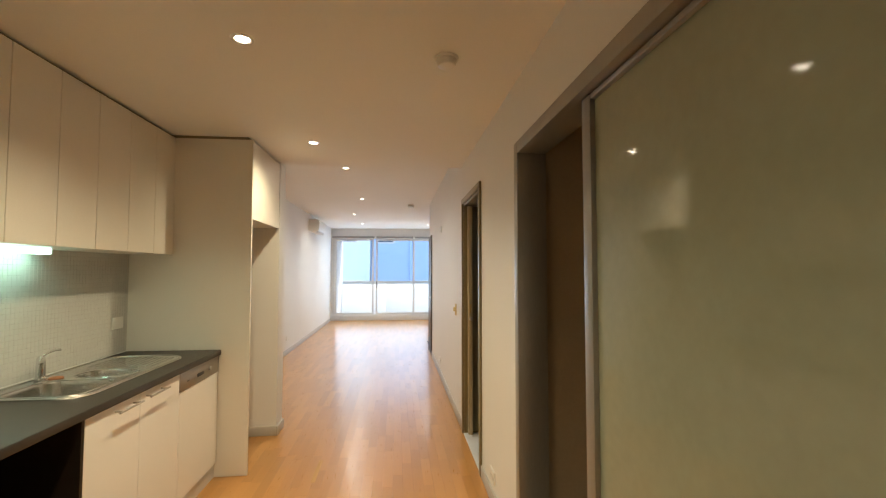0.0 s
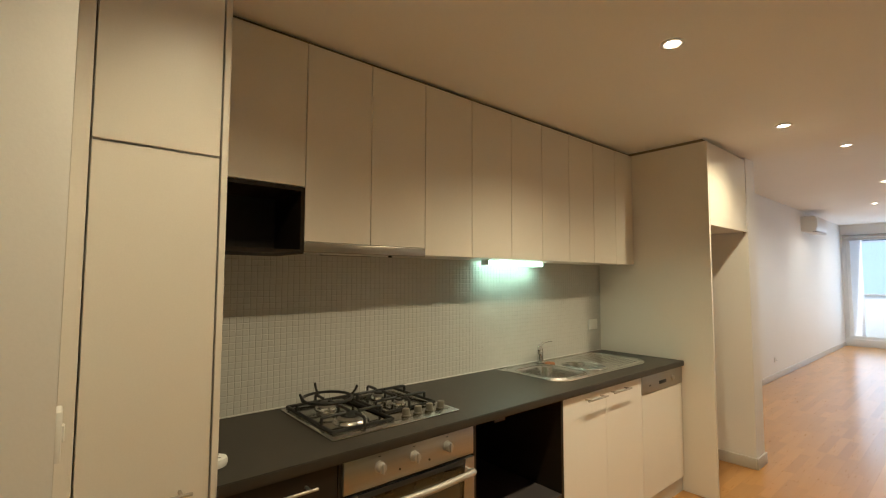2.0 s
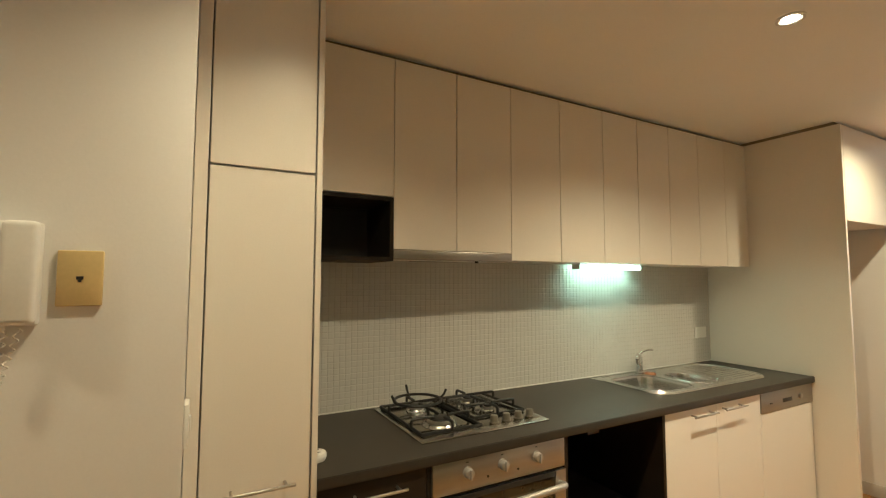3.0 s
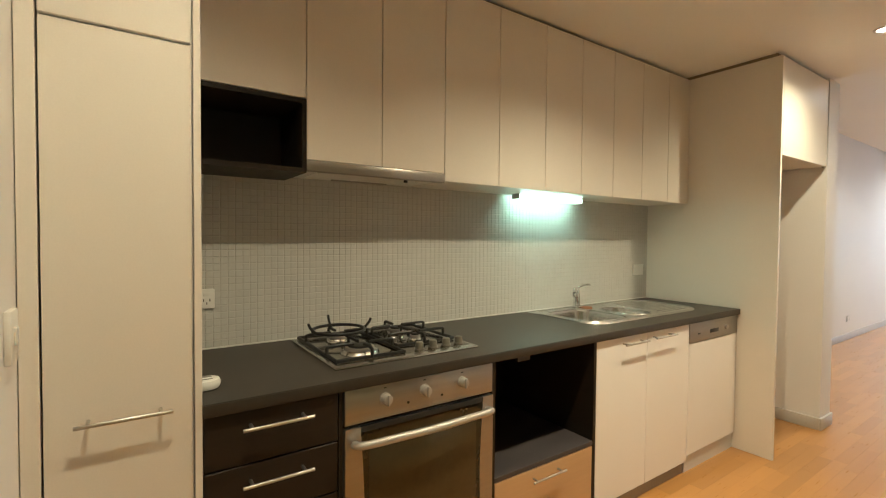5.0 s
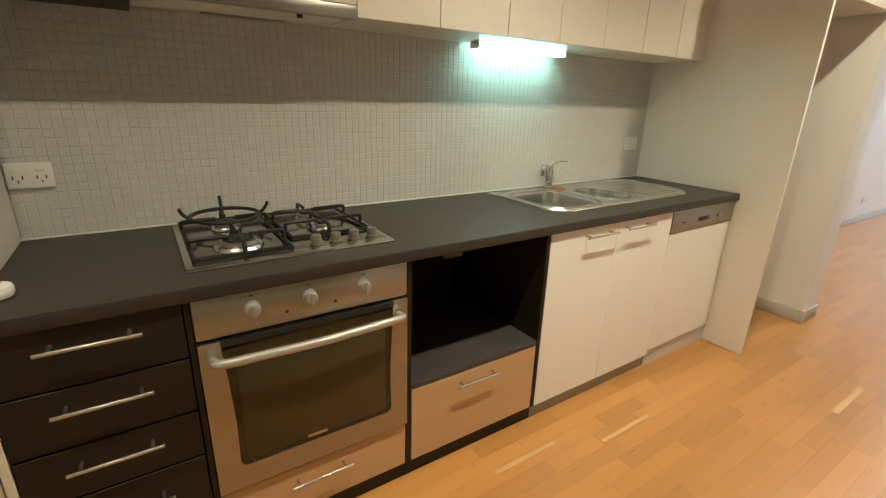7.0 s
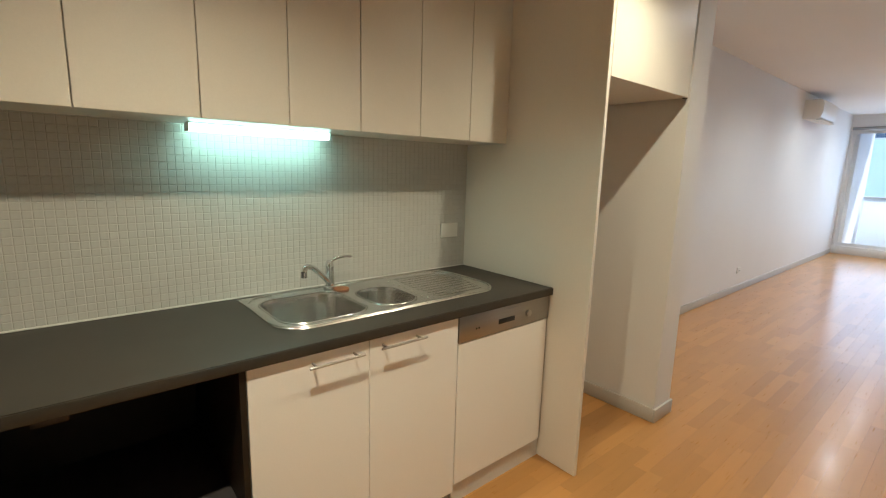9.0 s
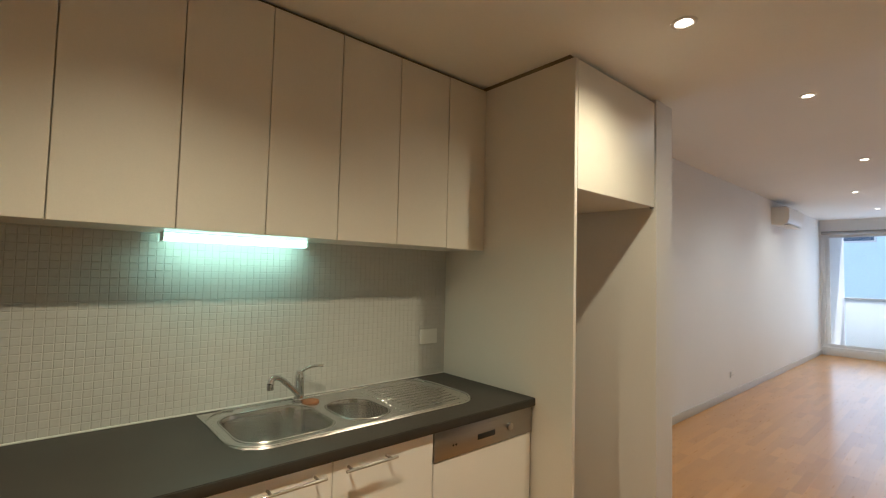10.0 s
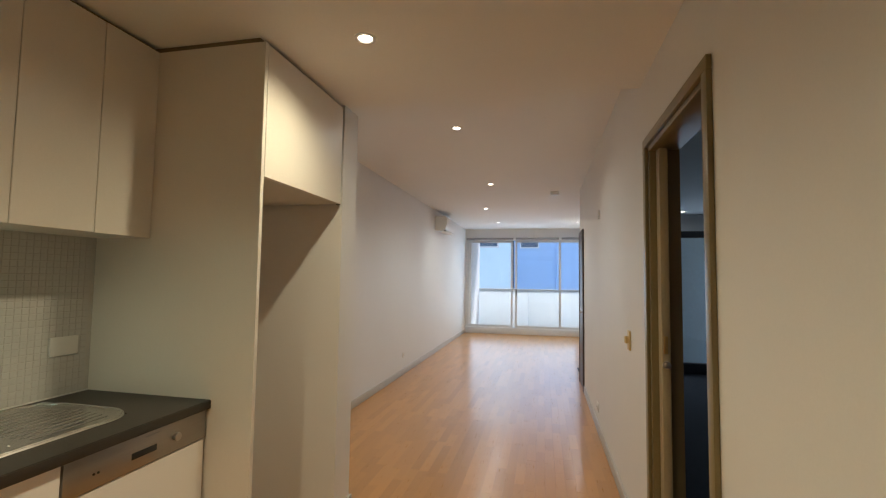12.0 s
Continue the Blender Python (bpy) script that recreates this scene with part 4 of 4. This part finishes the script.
downlight_at(3.996, 8.75, 2.45)

sd = thing("smoke_detector", (2.1, 1.75, KZ), "round white ceiling smoke detector", "smoke detector")
part("base", cyl(2.1, 1.75, KZ - 0.012, 0.056, 0.0118, seg=32, bevel=0.002), PLASTIC, sd)
part("cover", cyl(2.1, 1.75, KZ - 0.042, 0.04, 0.03, r2=0.05, seg=32, bevel=0.005), PLASTIC, sd)
s2 = thing("ceiling_sensor", (2.14, 8.26, LZ), "small white box sensor on the living room ceiling", "sensor")
part("case", box(2.08, 2.2, 8.2, 8.32, LZ - 0.05, LZ - 0.0005, 0.01), PLASTIC, s2)

# ---------------------------------------------------------------- mosaic splashback
PITCH, TS = 0.027, 0.0256
grout = structure("splashback", box(W + 0.0005, W + 0.006, 0.1105, 3.1565, 0.9, 1.62), GROUT, "white glazed square mosaic splashback with grey joints", "splashback")


def tile_mesh():
    """One mosaic tile: a flat face with eased edges."""
    h, e, d = TS / 2, 0.0014, 0.0017
    v = [(0, -h, -h), (0, h, -h), (0, h, h), (0, -h, h)] + [(d, -h + e, -h + e), (d, h - e, -h + e), (d, h - e, h - e), (d, -h + e, h - e)]
    f = [(4, 5, 6, 7), (0, 1, 5, 4), (1, 2, 6, 5), (2, 3, 7, 6), (3, 0, 4, 7)]
    return v, f


tv, tf = tile_mesh()
tile_data = bpy.data.meshes.new("tile")
tile_data.from_pydata(tv, [], tf)
tile_data.materials.append(TILE)
rng = random.Random(3)
rest_v, rest_f, near = [], [], 0
for i in range(112):
    for k in range(26):
        y, z = 0.1245 + PITCH * i, 0.9195 + PITCH * k
        tilt = Euler((0, rng.gauss(0, 0.012), rng.gauss(0, 0.012))).to_matrix().to_4x4()
        m = Matrix.Translation((W + 0.006, y, z)) @ tilt
        if 1.5 < y < 2.1 and k < 13 and near < 300:
            near += 1
            t = new("tile", tile_data)
            t.parent = grout
            t.matrix_basis = m
        else:
            o = len(rest_v)
            rest_v += [tuple(m @ Vector(p)) for p in tv]
            rest_f += [tuple(o + q for q in f) for f in tf]
me = bpy.data.meshes.new("tiles")
me.from_pydata(rest_v, [], rest_f)
me.materials.append(TILE)
tiles = tagged(new("tiles", me), "small square glazed white mosaic tiles", kind="stuff")
tiles.parent = grout

# ---------------------------------------------------------------- strip floor
floor_ob = structure("floor", box(W, R + 0.02, -2.6, 4.0, -0.0118, -0.0095), SUB, "warm oak strip floor, satin lacquered", "floor")
LENGTHS = (0.28, 0.36, 0.44, 0.52, 0.62)
SW = 0.07


def strip(length):
    h, l, e = SW / 2 - 0.00008, length / 2 - 0.00008, 0.00012
    v = [(-h, -l, -0.009), (h, -l, -0.009), (h, l, -0.009), (-h, l, -0.009), (-h + e, -l + e, 0), (h - e, -l + e, 0), (h - e, l - e, 0), (-h + e, l - e, 0)]
    return v, [(4, 5, 6, 7), (0, 1, 5, 4), (1, 2, 6, 5), (2, 3, 7, 6), (3, 0, 4, 7)]


shapes = {}
for L in LENGTHS:
    v, f = strip(L)
    md = bpy.data.meshes.new("floor_board")
    md.from_pydata(v, [], f)
    md.materials.append(WOOD)
    shapes[L] = (md, v, f)
rest_v, rest_f, near = [], [], 0
x = W + SW / 2
while x < E2 + 0.05:
    y = -2.6 - rng.random() * 0.5
    while y < YW:
        L = rng.choice(LENGTHS)
        yc = y + L / 2
        y += L
        if yc < -2.6:
            continue
        if x > R + 0.03 and (yc < E1 - 0.3):
            continue
        md, v, f = shapes[L]
        if 0.5 < x < 1.45 and 1.3 < yc < 6.0 and near < 300:
            near += 1
            b = new("floor_board", md)
            b.parent = floor_ob
            b.location = (x, yc, 0)
        else:
            o = len(rest_v)
            rest_v += [(p[0] + x, max(-2.6, min(p[1] + yc, YW - 0.01)), p[2]) for p in v]
            rest_f += [tuple(o + q for q in g) for g in f]
    x += SW
me = bpy.data.meshes.new("floor_boards")
me.from_pydata(rest_v, [], rest_f)
me.materials.append(WOOD)
boards = tagged(new("floor_boards", me), "warm oak floor strips", kind="stuff")
boards.parent = floor_ob

# thin pale strips among the boards
for x, y0, y1, w in ((0.752, 1.40, 1.72, 0.018), (0.853, 1.90, 2.215, 0.018), (1.30, 3.0, 3.37, 0.03)):
    s = new("floor_board", to_mesh("floor_board", box(x - w / 2, x + w / 2, y0, y1, -0.004, 0.0006), PALE_STRIP, False))
    s.parent = floor_ob
    tagged(s, "thin pale floor strip")
